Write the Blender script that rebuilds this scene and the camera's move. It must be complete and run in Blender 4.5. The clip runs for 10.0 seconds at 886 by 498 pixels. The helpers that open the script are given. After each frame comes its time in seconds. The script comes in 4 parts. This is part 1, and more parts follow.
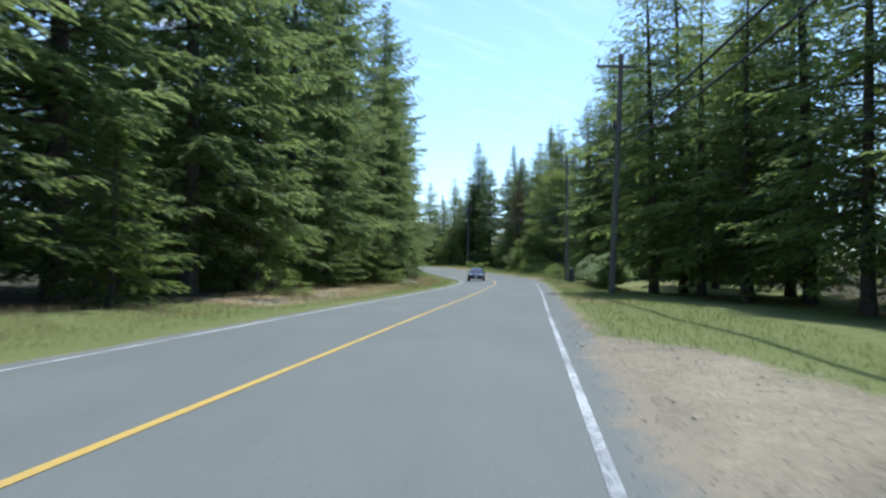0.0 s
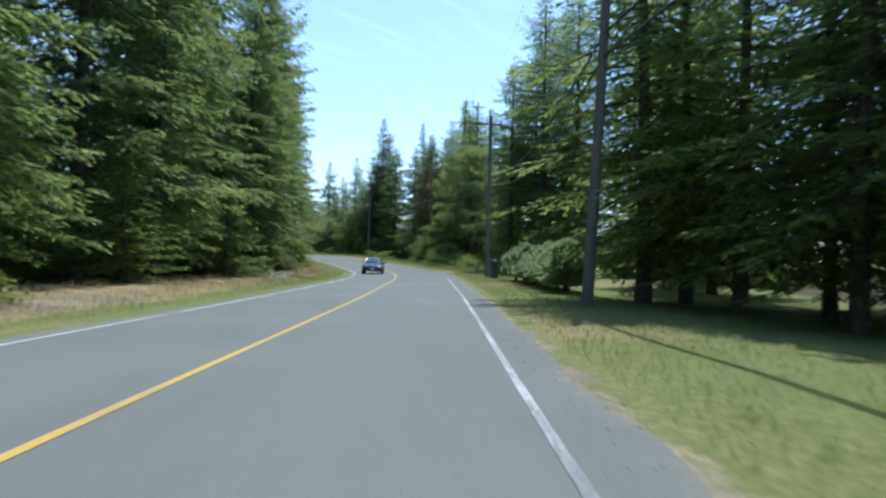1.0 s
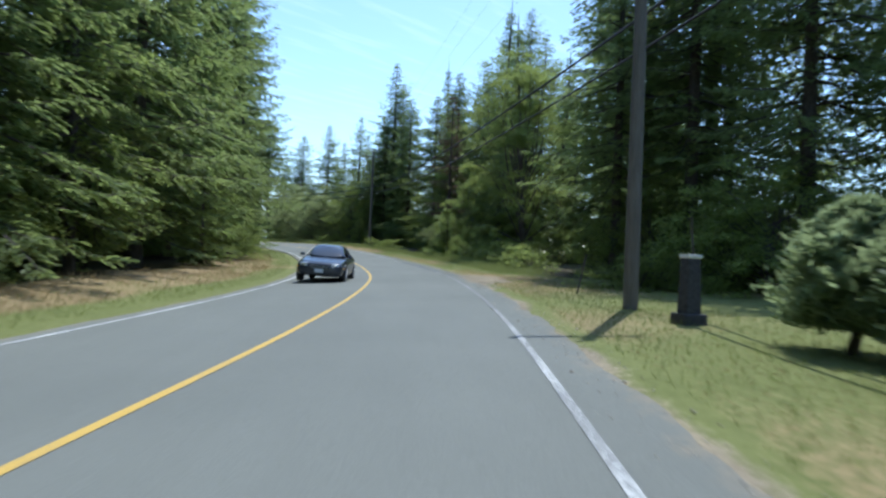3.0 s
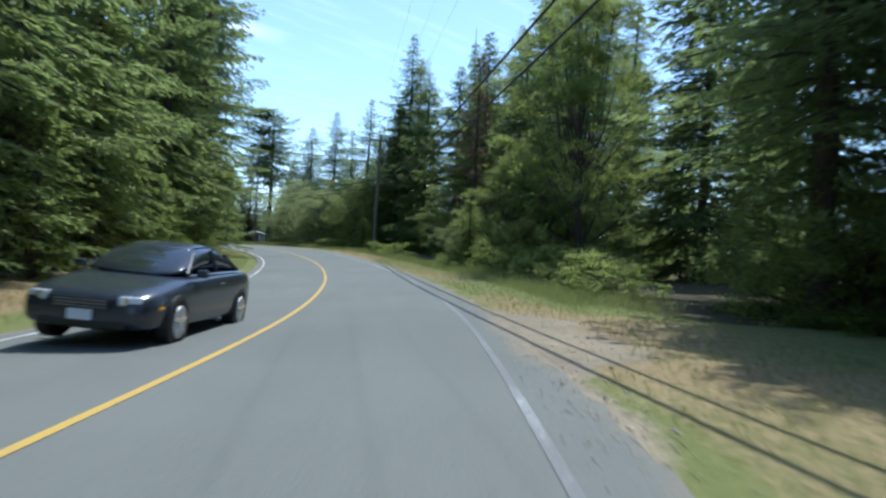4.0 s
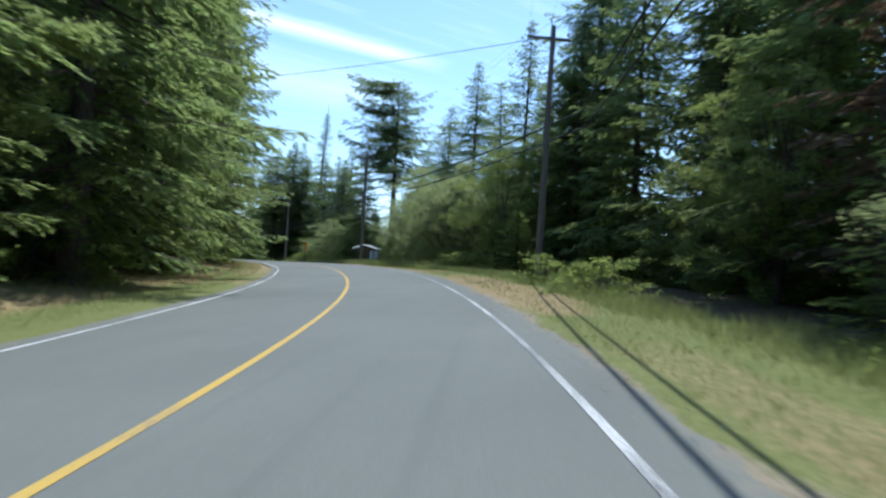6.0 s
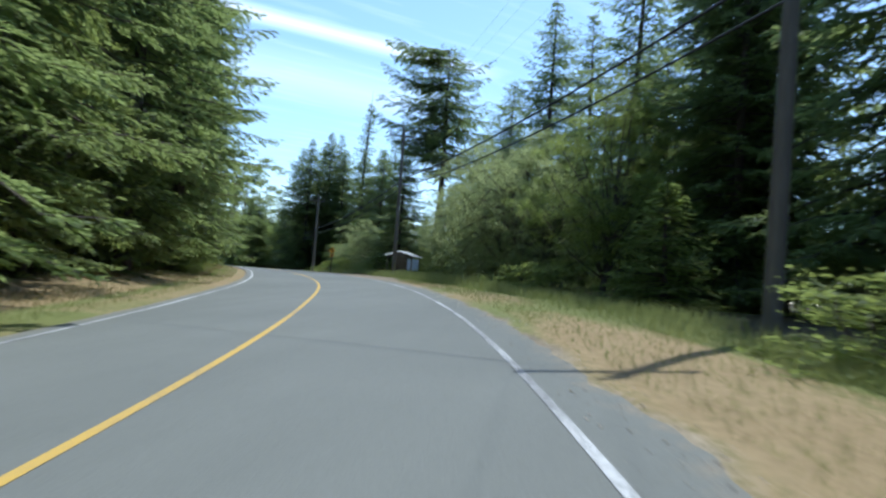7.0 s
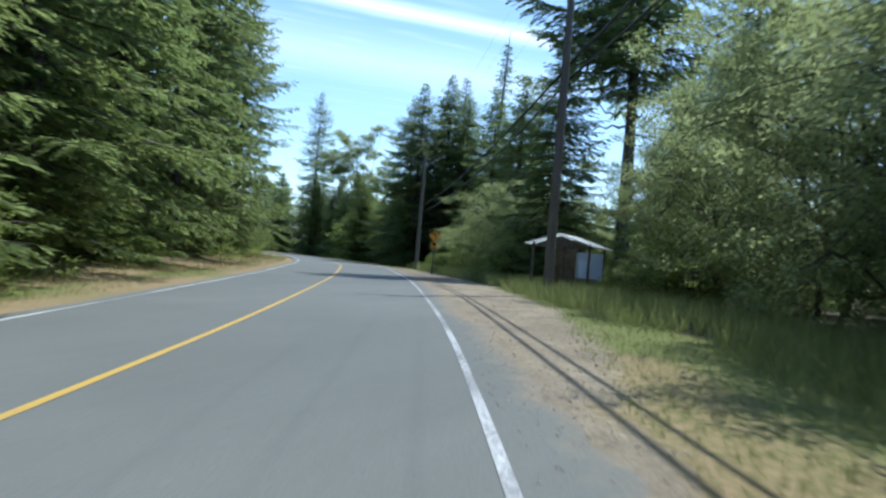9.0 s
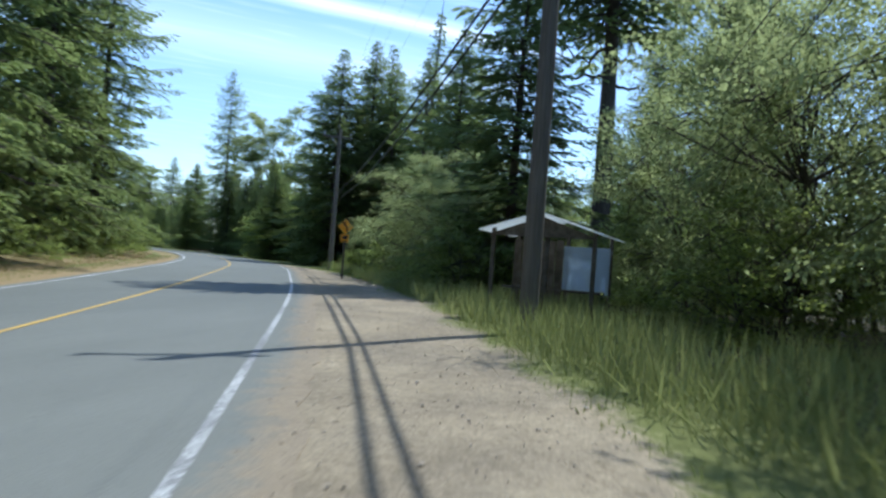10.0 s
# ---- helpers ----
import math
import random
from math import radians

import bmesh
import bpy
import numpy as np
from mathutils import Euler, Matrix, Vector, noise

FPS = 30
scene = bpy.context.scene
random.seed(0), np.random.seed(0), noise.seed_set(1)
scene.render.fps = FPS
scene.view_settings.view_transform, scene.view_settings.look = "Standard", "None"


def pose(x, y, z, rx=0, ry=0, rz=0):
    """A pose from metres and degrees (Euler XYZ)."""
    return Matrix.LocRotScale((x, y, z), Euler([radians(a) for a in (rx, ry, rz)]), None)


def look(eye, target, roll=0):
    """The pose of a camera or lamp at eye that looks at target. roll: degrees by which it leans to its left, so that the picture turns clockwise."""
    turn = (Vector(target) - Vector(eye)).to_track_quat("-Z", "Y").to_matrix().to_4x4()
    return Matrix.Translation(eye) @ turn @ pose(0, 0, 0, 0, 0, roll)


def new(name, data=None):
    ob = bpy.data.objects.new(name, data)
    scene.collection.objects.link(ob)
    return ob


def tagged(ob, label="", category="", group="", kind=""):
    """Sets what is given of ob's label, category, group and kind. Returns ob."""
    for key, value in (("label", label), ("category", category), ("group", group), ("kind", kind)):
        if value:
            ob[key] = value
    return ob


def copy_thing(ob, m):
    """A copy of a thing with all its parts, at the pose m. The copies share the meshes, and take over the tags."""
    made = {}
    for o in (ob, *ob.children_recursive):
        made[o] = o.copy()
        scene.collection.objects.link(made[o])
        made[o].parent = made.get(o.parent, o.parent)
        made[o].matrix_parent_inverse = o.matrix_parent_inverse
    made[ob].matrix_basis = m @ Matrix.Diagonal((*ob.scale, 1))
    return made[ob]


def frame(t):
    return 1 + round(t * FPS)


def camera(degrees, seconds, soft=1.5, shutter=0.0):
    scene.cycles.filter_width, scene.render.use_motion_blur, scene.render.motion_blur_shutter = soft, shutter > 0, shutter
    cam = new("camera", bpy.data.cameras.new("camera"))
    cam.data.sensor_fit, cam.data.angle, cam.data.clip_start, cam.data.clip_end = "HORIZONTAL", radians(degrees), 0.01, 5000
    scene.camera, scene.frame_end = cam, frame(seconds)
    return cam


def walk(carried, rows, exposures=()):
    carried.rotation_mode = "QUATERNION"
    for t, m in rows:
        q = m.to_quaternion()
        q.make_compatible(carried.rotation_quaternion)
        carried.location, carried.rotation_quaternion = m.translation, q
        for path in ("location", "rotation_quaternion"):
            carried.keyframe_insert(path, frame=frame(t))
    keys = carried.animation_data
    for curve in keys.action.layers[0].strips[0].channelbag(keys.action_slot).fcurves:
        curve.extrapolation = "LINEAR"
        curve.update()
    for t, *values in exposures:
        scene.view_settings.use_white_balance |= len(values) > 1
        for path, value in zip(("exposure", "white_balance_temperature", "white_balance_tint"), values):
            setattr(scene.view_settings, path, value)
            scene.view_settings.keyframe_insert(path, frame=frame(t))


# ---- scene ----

# ---------------------------------------------------------------- camera
cam = camera(64.4, 10.0, soft=2.5, shutter=0.25)
# seconds, x, y, z, yaw, pitch, roll: a car's dash camera on a winding two-lane road
ROWS = [
    (0.0, 0.00, -0.00, 1.24, -0.02, 2.03, 0.36),
    (0.5, 0.48, 7.14, 1.31, -3.98, 1.32, 1.49),
    (1.0, 1.50, 14.86, 1.35, -7.64, 1.37, 1.54),
    (1.5, 2.64, 23.31, 1.42, -6.74, 1.12, 1.11),
    (2.0, 3.60, 31.80, 1.48, -5.83, 0.72, 1.36),
    (2.5, 4.55, 40.23, 1.53, -5.78, 0.52, 1.98),
    (4.0, 7.61, 65.91, 1.82, -3.32, 1.19, 3.08),
    (4.5, 8.00, 75.01, 1.93, -0.27, 1.17, 3.12),
    (5.0, 7.65, 84.38, 2.07, 2.85, 1.49, 3.97),
    (5.5, 6.93, 93.82, 2.25, 6.46, 1.82, 3.52),
    (7.0, 2.20, 122.11, 3.13, 14.07, 2.60, 4.26),
    (7.5, -0.14, 130.97, 3.47, 16.33, 2.41, 4.03),
    (8.0, -2.89, 139.23, 3.76, 19.06, 2.06, 4.83),
    (8.5, -5.69, 146.88, 3.94, 22.47, 1.42, 4.81),
    (9.0, -8.47, 153.32, 4.03, 25.34, 0.99, 4.88),
    (9.5, -10.86, 159.03, 4.15, 24.22, 1.00, 5.00),
    (10.0, -12.57, 164.10, 4.21, 19.95, 1.14, 4.30),
]


def heading(x, y, z, yaw, pitch, roll):
    a, b = radians(yaw), radians(pitch)
    way = Vector((-math.sin(a) * math.cos(b), math.cos(a) * math.cos(b), math.sin(b)))
    eye = Vector((x, y, z))
    return look(eye, eye + way, roll)


walk(cam, [(t, heading(*row)) for t, *row in ROWS], [(0.0, 0.98, 5580, 6), (10.0, 0.98, 5580, 6)])

# ---------------------------------------------------------------- sky and sun
SUN_EL, SUN_AZ = radians(63), radians(26)
world = bpy.data.worlds.new("sky")
scene.world = world
world.use_nodes = True
wn, wl = world.node_tree.nodes, world.node_tree.links
sky = wn.new("ShaderNodeTexSky")
sky.sky_type = "NISHITA"
sky.sun_disc = False
sky.sun_elevation, sky.sun_rotation = SUN_EL, SUN_AZ
sky.air_density, sky.dust_density, sky.ozone_density = 1.0, 0.5, 2.4
wn["Background"].inputs["Strength"].default_value = 0.12


def cirrus():
    """Thin high streaks of cloud, laid out on the plane above."""
    tc, sep = wn.new("ShaderNodeTexCoord"), wn.new("ShaderNodeSeparateXYZ")
    wl.new(tc.outputs["Generated"], sep.inputs[0])

    def op(kind, a, b=None, c=None):
        m = wn.new("ShaderNodeMath")
        m.operation = kind
        for v, s in zip((a, b, c), m.inputs):
            if isinstance(v, (int, float)):
                s.default_value = v
            elif v is not None:
                wl.new(v, s)
        return m.outputs[0]

    up = op("MAXIMUM", sep.outputs[2], 0.03)
    px, py = op("DIVIDE", sep.outputs[0], up), op("DIVIDE", sep.outputs[1], up)
    along = op("MULTIPLY", op("ADD", px, py), 0.7071)
    side = op("MULTIPLY", op("SUBTRACT", py, px), 0.7071)
    co = wn.new("ShaderNodeCombineXYZ")
    wl.new(op("MULTIPLY", along, 0.9), co.inputs[0])
    wl.new(op("MULTIPLY", side, 5.0), co.inputs[1])
    n = wn.new("ShaderNodeTexNoise")
    n.inputs["Scale"].default_value, n.inputs["Detail"].default_value = 2.2, 6
    wl.new(co.outputs[0], n.inputs["Vector"])
    wisps = n.outputs["Fac"]

    def streak(s0, w, a0, a1, amount):
        d = op("DIVIDE", op("ABSOLUTE", op("SUBTRACT", op("ADD", side, op("MULTIPLY", op("SUBTRACT", wisps, 0.5), 0.12)), s0)), w)
        core = op("MAXIMUM", op("SUBTRACT", 1.0, d), 0.0)
        ends = op("MULTIPLY", op("MINIMUM", op("MAXIMUM", op("MULTIPLY", op("SUBTRACT", a1, along), 3.0), 0.0), 1.0),
                  op("MINIMUM", op("MAXIMUM", op("SUBTRACT", along, a0), 0.0), 1.0))
        return op("MULTIPLY", op("MULTIPLY", core, ends), amount)

    main = streak(2.76, 0.14, -3.5, 1.93, 0.62)
    faint = streak(3.55, 0.60, -2.0, 2.2, 0.26)
    veil = op("MULTIPLY", op("MAXIMUM", op("SUBTRACT", wisps, 0.52), 0.0), 0.5)
    return op("MINIMUM", op("ADD", op("ADD", main, faint), veil), 0.9)


cloud = wn.new("ShaderNodeMix")
cloud.data_type = "RGBA"
wl.new(cirrus(), cloud.inputs[0])
wl.new(sky.outputs[0], cloud.inputs[6])
cloud.inputs[7].default_value = (7.2, 7.6, 8.0, 1)
wl.new(cloud.outputs[2], wn["Background"].inputs["Color"])

sun_way = Vector((math.sin(SUN_AZ) * math.cos(SUN_EL), math.cos(SUN_AZ) * math.cos(SUN_EL), math.sin(SUN_EL)))
sun_data = bpy.data.lights.new("sun", "SUN")
sun_data.energy, sun_data.angle, sun_data.color = 2.4, radians(0.55), (1.0, 0.95, 0.86)
sun = new("sun", sun_data)
sun.matrix_world = look(sun_way * 200, (0, 0, 0))


# ---------------------------------------------------------------- materials
def material(name, rough=0.8, spec=0.3):
    m = bpy.data.materials.new(name)
    m.use_nodes = True
    bsdf = m.node_tree.nodes["Principled BSDF"]
    bsdf.inputs["Roughness"].default_value = rough
    bsdf.inputs["Specular IOR Level"].default_value = spec
    return m, m.node_tree.nodes, m.node_tree.links, bsdf


def noise_node(nodes, links, scale, detail=4.0, rough=0.6, coords="Object", stretch=None):
    tc = nodes.new("ShaderNodeTexCoord")
    n = nodes.new("ShaderNodeTexNoise")
    n.inputs["Scale"].default_value, n.inputs["Detail"].default_value, n.inputs["Roughness"].default_value = scale, detail, rough
    if stretch:
        mp = nodes.new("ShaderNodeMapping")
        mp.inputs["Scale"].default_value = stretch
        links.new(tc.outputs[coords], mp.inputs["Vector"])
        links.new(mp.outputs[0], n.inputs["Vector"])
    else:
        links.new(tc.outputs[coords], n.inputs["Vector"])
    return n.outputs["Fac"]


def ramp(nodes, links, fac, stops):
    r = nodes.new("ShaderNodeValToRGB")
    while len(r.color_ramp.elements) < len(stops):
        r.color_ramp.elements.new(0.5)
    for e, (p, col) in zip(r.color_ramp.elements, stops):
        e.position, e.color = p, (*col, 1) if len(col) == 3 else col
    links.new(fac, r.inputs["Fac"])
    return r.outputs["Color"]


def mix(nodes, links, fac, a, b, mode="MIX"):
    m = nodes.new("ShaderNodeMix")
    m.data_type, m.blend_type = "RGBA", mode
    for value, socket in ((fac, m.inputs[0]), (a, m.inputs[6]), (b, m.inputs[7])):
        if isinstance(value, (int, float)):
            socket.default_value = value
        elif isinstance(value, tuple):
            socket.default_value = (*value, 1)
        else:
            links.new(value, socket)
    return m.outputs[2]


def bump(nodes, links, bsdf, fac, strength, distance):
    b = nodes.new("ShaderNodeBump")
    b.inputs["Strength"].default_value, b.inputs["Distance"].default_value = strength, distance
    links.new(fac, b.inputs["Height"])
    links.new(b.outputs[0], bsdf.inputs["Normal"])


def leaf_material(name, dark, light, glow, trans=0.35, rough=0.55, spec=0.25):
    """Leaves: each leaf and each plant has its own shade; some light passes through."""
    m, n, l, bsdf = material(name, rough, spec)
    geo, info = n.new("ShaderNodeNewGeometry"), n.new("ShaderNodeObjectInfo")
    leaf = mix(n, l, geo.outputs["Random Per Island"], dark, light)
    hue = n.new("ShaderNodeHueSaturation")
    mr = n.new("ShaderNodeMapRange")
    mr.inputs[3].default_value, mr.inputs[4].default_value = 0.75, 1.25
    l.new(info.outputs["Random"], mr.inputs[0])
    l.new(mr.outputs[0], hue.inputs["Value"])
    l.new(leaf, hue.inputs["Color"])
    l.new(hue.outputs[0], bsdf.inputs["Base Color"])
    tr = n.new("ShaderNodeBsdfTranslucent")
    l.new(mix(n, l, 0.6, hue.outputs[0], glow), tr.inputs["Color"])
    mx = n.new("ShaderNodeMixShader")
    mx.inputs[0].default_value = trans
    l.new(bsdf.outputs[0], mx.inputs[1])
    l.new(tr.outputs[0], mx.inputs[2])
    l.new(mx.outputs[0], n["Material Output"].inputs["Surface"])
    return m


def plain(name, base, rough=0.7, spec=0.3, grain=12.0, spread=0.25, metal=0.0, relief=0.2):
    m, n, l, bsdf = material(name, rough, spec)
    f = noise_node(n, l, grain)
    lo, hi = tuple(c * (1 - spread) for c in base), tuple(min(1, c * (1 + spread)) for c in base)
    l.new(ramp(n, l, f, [(0.3, lo), (0.7, hi)]), bsdf.inputs["Base Color"])
    bsdf.inputs["Metallic"].default_value = metal
    if relief:
        bump(n, l, bsdf, f, relief, 0.01)
    return m


NEEDLE = leaf_material("fir_needles", (0.078, 0.112, 0.050), (0.190, 0.250, 0.095), (0.46, 0.55, 0.18), 0.60)
NEEDLE_PALE = leaf_material("hemlock_needles", (0.090, 0.130, 0.042), (0.210, 0.270, 0.085), (0.50, 0.60, 0.16), 0.62)
NEEDLE_DRY = leaf_material("dying_needles", (0.110, 0.075, 0.050), (0.20, 0.135, 0.090), (0.30, 0.20, 0.12), 0.25)
LEAF = leaf_material("broad_leaves", (0.070, 0.110, 0.030), (0.185, 0.235, 0.065), (0.52, 0.60, 0.16), 0.56, 0.6, 0.2)
LEAF_PALE = leaf_material("pale_leaves", (0.115, 0.145, 0.062), (0.235, 0.268, 0.120), (0.56, 0.63, 0.27), 0.64, 0.7, 0.12)
CEDAR = leaf_material("cedar_sprays", (0.105, 0.150, 0.078), (0.215, 0.270, 0.145), (0.48, 0.56, 0.26), 0.52)
GRASS = leaf_material("green_grass", (0.125, 0.155, 0.045), (0.228, 0.248, 0.088), (0.34, 0.42, 0.10), 0.35, 0.6, 0.2)
TALL_GRASS = leaf_material("tall_seeding_grass", (0.135, 0.165, 0.060), (0.270, 0.285, 0.125), (0.40, 0.44, 0.15), 0.4, 0.7, 0.1)
DRY_GRASS = leaf_material("dry_grass", (0.270, 0.200, 0.100), (0.400, 0.310, 0.170), (0.48, 0.38, 0.19), 0.3, 0.7, 0.1)
PETAL = leaf_material("petals", (0.70, 0.70, 0.66), (0.85, 0.85, 0.82), (0.9, 0.9, 0.8), 0.2)


def make_bark():
    m, n, l, bsdf = material("bark", 0.95, 0.1)
    f = noise_node(n, l, 6.0, 6, 0.7, stretch=(3, 3, 0.5))
    l.new(ramp(n, l, f, [(0.3, (0.05, 0.042, 0.036)), (0.7, (0.17, 0.145, 0.125))]), bsdf.inputs["Base Color"])
    bump(n, l, bsdf, f, 0.8, 0.05)
    return m


def make_pole_wood():
    m, n, l, bsdf = material("weathered_pole_wood", 0.9, 0.15)
    f = noise_node(n, l, 5.0, 6, 0.7, stretch=(5, 5, 0.25))
    l.new(ramp(n, l, f, [(0.25, (0.098, 0.087, 0.075)), (0.75, (0.225, 0.205, 0.178))]), bsdf.inputs["Base Color"])
    bump(n, l, bsdf, f, 0.5, 0.02)
    return m


def make_asphalt():
    m, n, l, bsdf = material("worn_asphalt", 0.85, 0.25)
    big = noise_node(n, l, 0.16, 3, 0.55)
    along = noise_node(n, l, 0.9, 5, 0.65, stretch=(1.0, 0.12, 1.0))
    fine = noise_node(n, l, 70.0, 3, 0.7)
    base = ramp(n, l, big, [(0.3, (0.160, 0.166, 0.148)), (0.7, (0.192, 0.197, 0.175))])
    streak = ramp(n, l, along, [(0.30, (0.93, 0.93, 0.93)), (0.7, (1.04, 1.04, 1.04))])
    grit = ramp(n, l, fine, [(0.30, (0.72, 0.72, 0.72)), (0.72, (1.25, 1.25, 1.25))])
    col = mix(n, l, 1.0, mix(n, l, 1.0, base, streak, "MULTIPLY"), grit, "MULTIPLY")
    dust = n.new("ShaderNodeVertexColor")
    dust.layer_name = "dust"
    sepd = n.new("ShaderNodeSeparateColor")
    l.new(dust.outputs["Color"], sepd.inputs[0])
    patchy = noise_node(n, l, 3.2, 7, 0.8)
    both = n.new("ShaderNodeMath")
    both.operation = "MULTIPLY_ADD"
    l.new(patchy, both.inputs[0])
    both.inputs[1].default_value = 1.6
    l.new(sepd.outputs[0], both.inputs[2])
    mr = n.new("ShaderNodeMapRange")
    mr.inputs[1].default_value, mr.inputs[2].default_value = 1.15, 1.75
    l.new(both.outputs[0], mr.inputs[0])
    grime = mix(n, l, patchy, (0.215, 0.170, 0.118), (0.36, 0.295, 0.205))
    grime = mix(n, l, 1.0, grime, ramp(n, l, fine, [(0.3, (0.5, 0.5, 0.5)), (0.7, (1.3, 1.3, 1.3))]), "MULTIPLY")
    l.new(mix(n, l, mr.outputs[0], col, grime), bsdf.inputs["Base Color"])
    bump(n, l, bsdf, fine, 0.35, 0.006)
    return m


def make_paint(name, col, wear):
    """Road paint; worn through to the asphalt in flakes."""
    m, n, l, bsdf = material(name, 0.7, 0.3)
    a = noise_node(n, l, 24.0, 6, 0.8)
    b = noise_node(n, l, 0.30, 3, 0.6)
    add = n.new("ShaderNodeMath")
    add.operation = "MULTIPLY_ADD"
    l.new(b, add.inputs[0])
    add.inputs[1].default_value = 0.55
    l.new(a, add.inputs[2])
    bare = ramp(n, l, add.outputs[0], [(wear, (0, 0, 0)), (min(1.0, wear + 0.2), (1, 1, 1))])
    l.new(mix(n, l, bare, col, (0.18, 0.18, 0.175)), bsdf.inputs["Base Color"])
    return m


def make_ground():
    """Mown and dry grass beside the road, needle litter under the trees; the cover is laid out per corner of the sheet."""
    m, n, l, bsdf = material("verge_and_forest_floor", 0.95, 0.1)
    cover = n.new("ShaderNodeVertexColor")
    cover.layer_name = "cover"
    sep = n.new("ShaderNodeSeparateColor")
    l.new(cover.outputs["Color"], sep.inputs[0])
    fine = noise_node(n, l, 9.0, 6, 0.75)
    mid = noise_node(n, l, 0.8, 5, 0.65)
    green = mix(n, l, mid, (0.140, 0.160, 0.050), (0.222, 0.230, 0.088))
    dry = mix(n, l, mid, (0.270, 0.192, 0.100), (0.375, 0.288, 0.160))
    litter = mix(n, l, mid, (0.060, 0.048, 0.032), (0.105, 0.095, 0.055))
    grit = noise_node(n, l, 34.0, 4, 0.8)
    dirt = mix(n, l, mid, (0.262, 0.214, 0.148), (0.44, 0.376, 0.276))
    worn = noise_node(n, l, 0.45, 5, 0.6)
    dirt = mix(n, l, 1.0, dirt, ramp(n, l, worn, [(0.32, (0.70, 0.70, 0.72)), (0.62, (1.12, 1.10, 1.06))]), "MULTIPLY")
    dirt = mix(n, l, 1.0, dirt, ramp(n, l, grit, [(0.3, (0.5, 0.5, 0.5)), (0.7, (1.3, 1.3, 1.3))]), "MULTIPLY")

    def edge(socket):
        a = n.new("ShaderNodeMath")
        a.operation = "ADD"
        l.new(socket, a.inputs[0])
        l.new(fine, a.inputs[1])
        mr = n.new("ShaderNodeMapRange")
        mr.inputs[1].default_value, mr.inputs[2].default_value = 0.85, 1.15
        l.new(a.outputs[0], mr.inputs[0])
        return mr.outputs[0]

    col = mix(n, l, edge(sep.outputs[0]), green, dry)
    col = mix(n, l, edge(sep.outputs[1]), col, dirt)
    col = mix(n, l, edge(sep.outputs[2]), col, litter)
    tone = ramp(n, l, fine, [(0.25, (0.65, 0.65, 0.65)), (0.75, (1.2, 1.2, 1.2))])
    l.new(mix(n, l, 1.0, col, tone, "MULTIPLY"), bsdf.inputs["Base Color"])
    bump(n, l, bsdf, fine, 0.4, 0.05)
    return m


BARK, POLE_WOOD, ASPHALT, GROUND = make_bark(), make_pole_wood(), make_asphalt(), make_ground()
YELLOW_PAINT = make_paint("yellow_paint", (0.58, 0.38, 0.085), 0.80)
WHITE_PAINT = make_paint("white_paint", (0.72, 0.72, 0.70), 0.70)
FADED_PAINT = make_paint("faded_white_paint", (0.74, 0.74, 0.72), 0.63)
WORN_PAINT = make_paint("worn_white_paint", (0.70, 0.70, 0.68), 0.49)
WIRE_BLACK = plain("cable_sheath", (0.03, 0.03, 0.032), 0.6, 0.3, 5, 0.1, 0, 0)
PORCELAIN = plain("insulator_porcelain", (0.30, 0.28, 0.26), 0.3, 0.5, 8, 0.1, 0, 0)
STEEL = plain("galvanised_steel", (0.42, 0.43, 0.44), 0.45, 0.5, 20, 0.15, 0.8, 0.1)
SIGN_YELLOW = plain("sign_yellow", (0.85, 0.36, 0.012), 0.45, 0.4, 4, 0.08, 0, 0)
SIGN_BLACK = plain("sign_black", (0.02, 0.02, 0.02), 0.5, 0.4, 4, 0.1, 0, 0)
TIMBER = plain("old_timber", (0.115, 0.101, 0.085), 0.9, 0.1, 9, 0.4, 0, 0.4)
TARP = leaf_material("translucent_roof_sheet", (0.74, 0.76, 0.76), (0.80, 0.82, 0.82), (0.85, 0.88, 0.88), 0.55, 0.5, 0.3)
SHEET = leaf_material("pale_blue_sheeting", (0.55, 0.66, 0.82), (0.60, 0.70, 0.84), (0.62, 0.74, 0.90), 0.6, 0.6, 0.2)
DARK_STONE = plain("dark_stone", (0.055, 0.055, 0.06), 0.8, 0.3, 14, 0.4, 0, 0.5)
WHITE_STONE = plain("white_stone", (0.66, 0.66, 0.63), 0.7, 0.3, 10, 0.1, 0, 0.2)
CAR_PAINT = plain("dark_car_paint", (0.026, 0.031, 0.042), 0.22, 0.6, 2, 0.1, 0, 0)
CAR_GLASS = plain("tinted_glass", (0.02, 0.025, 0.03), 0.05, 0.8, 2, 0.1, 0, 0)
CHROME = plain("chrome", (0.6, 0.6, 0.62), 0.15, 0.5, 5, 0.05, 1.0, 0)
LAMP_GLASS = plain("headlamp_glass", (0.62, 0.64, 0.66), 0.12, 0.7, 6, 0.15, 0.2, 0)
STONE = leaf_material("loose_stone", (0.26, 0.22, 0.17), (0.46, 0.41, 0.34), (0.2, 0.2, 0.2), 0.0, 0.9, 0.1)
TYRE = plain("tyre_rubber", (0.02, 0.02, 0.02), 0.85, 0.2, 20, 0.2, 0, 0.1)
PLATE = plain("number_plate", (0.6, 0.62, 0.66), 0.5, 0.3, 5, 0.05, 0, 0)


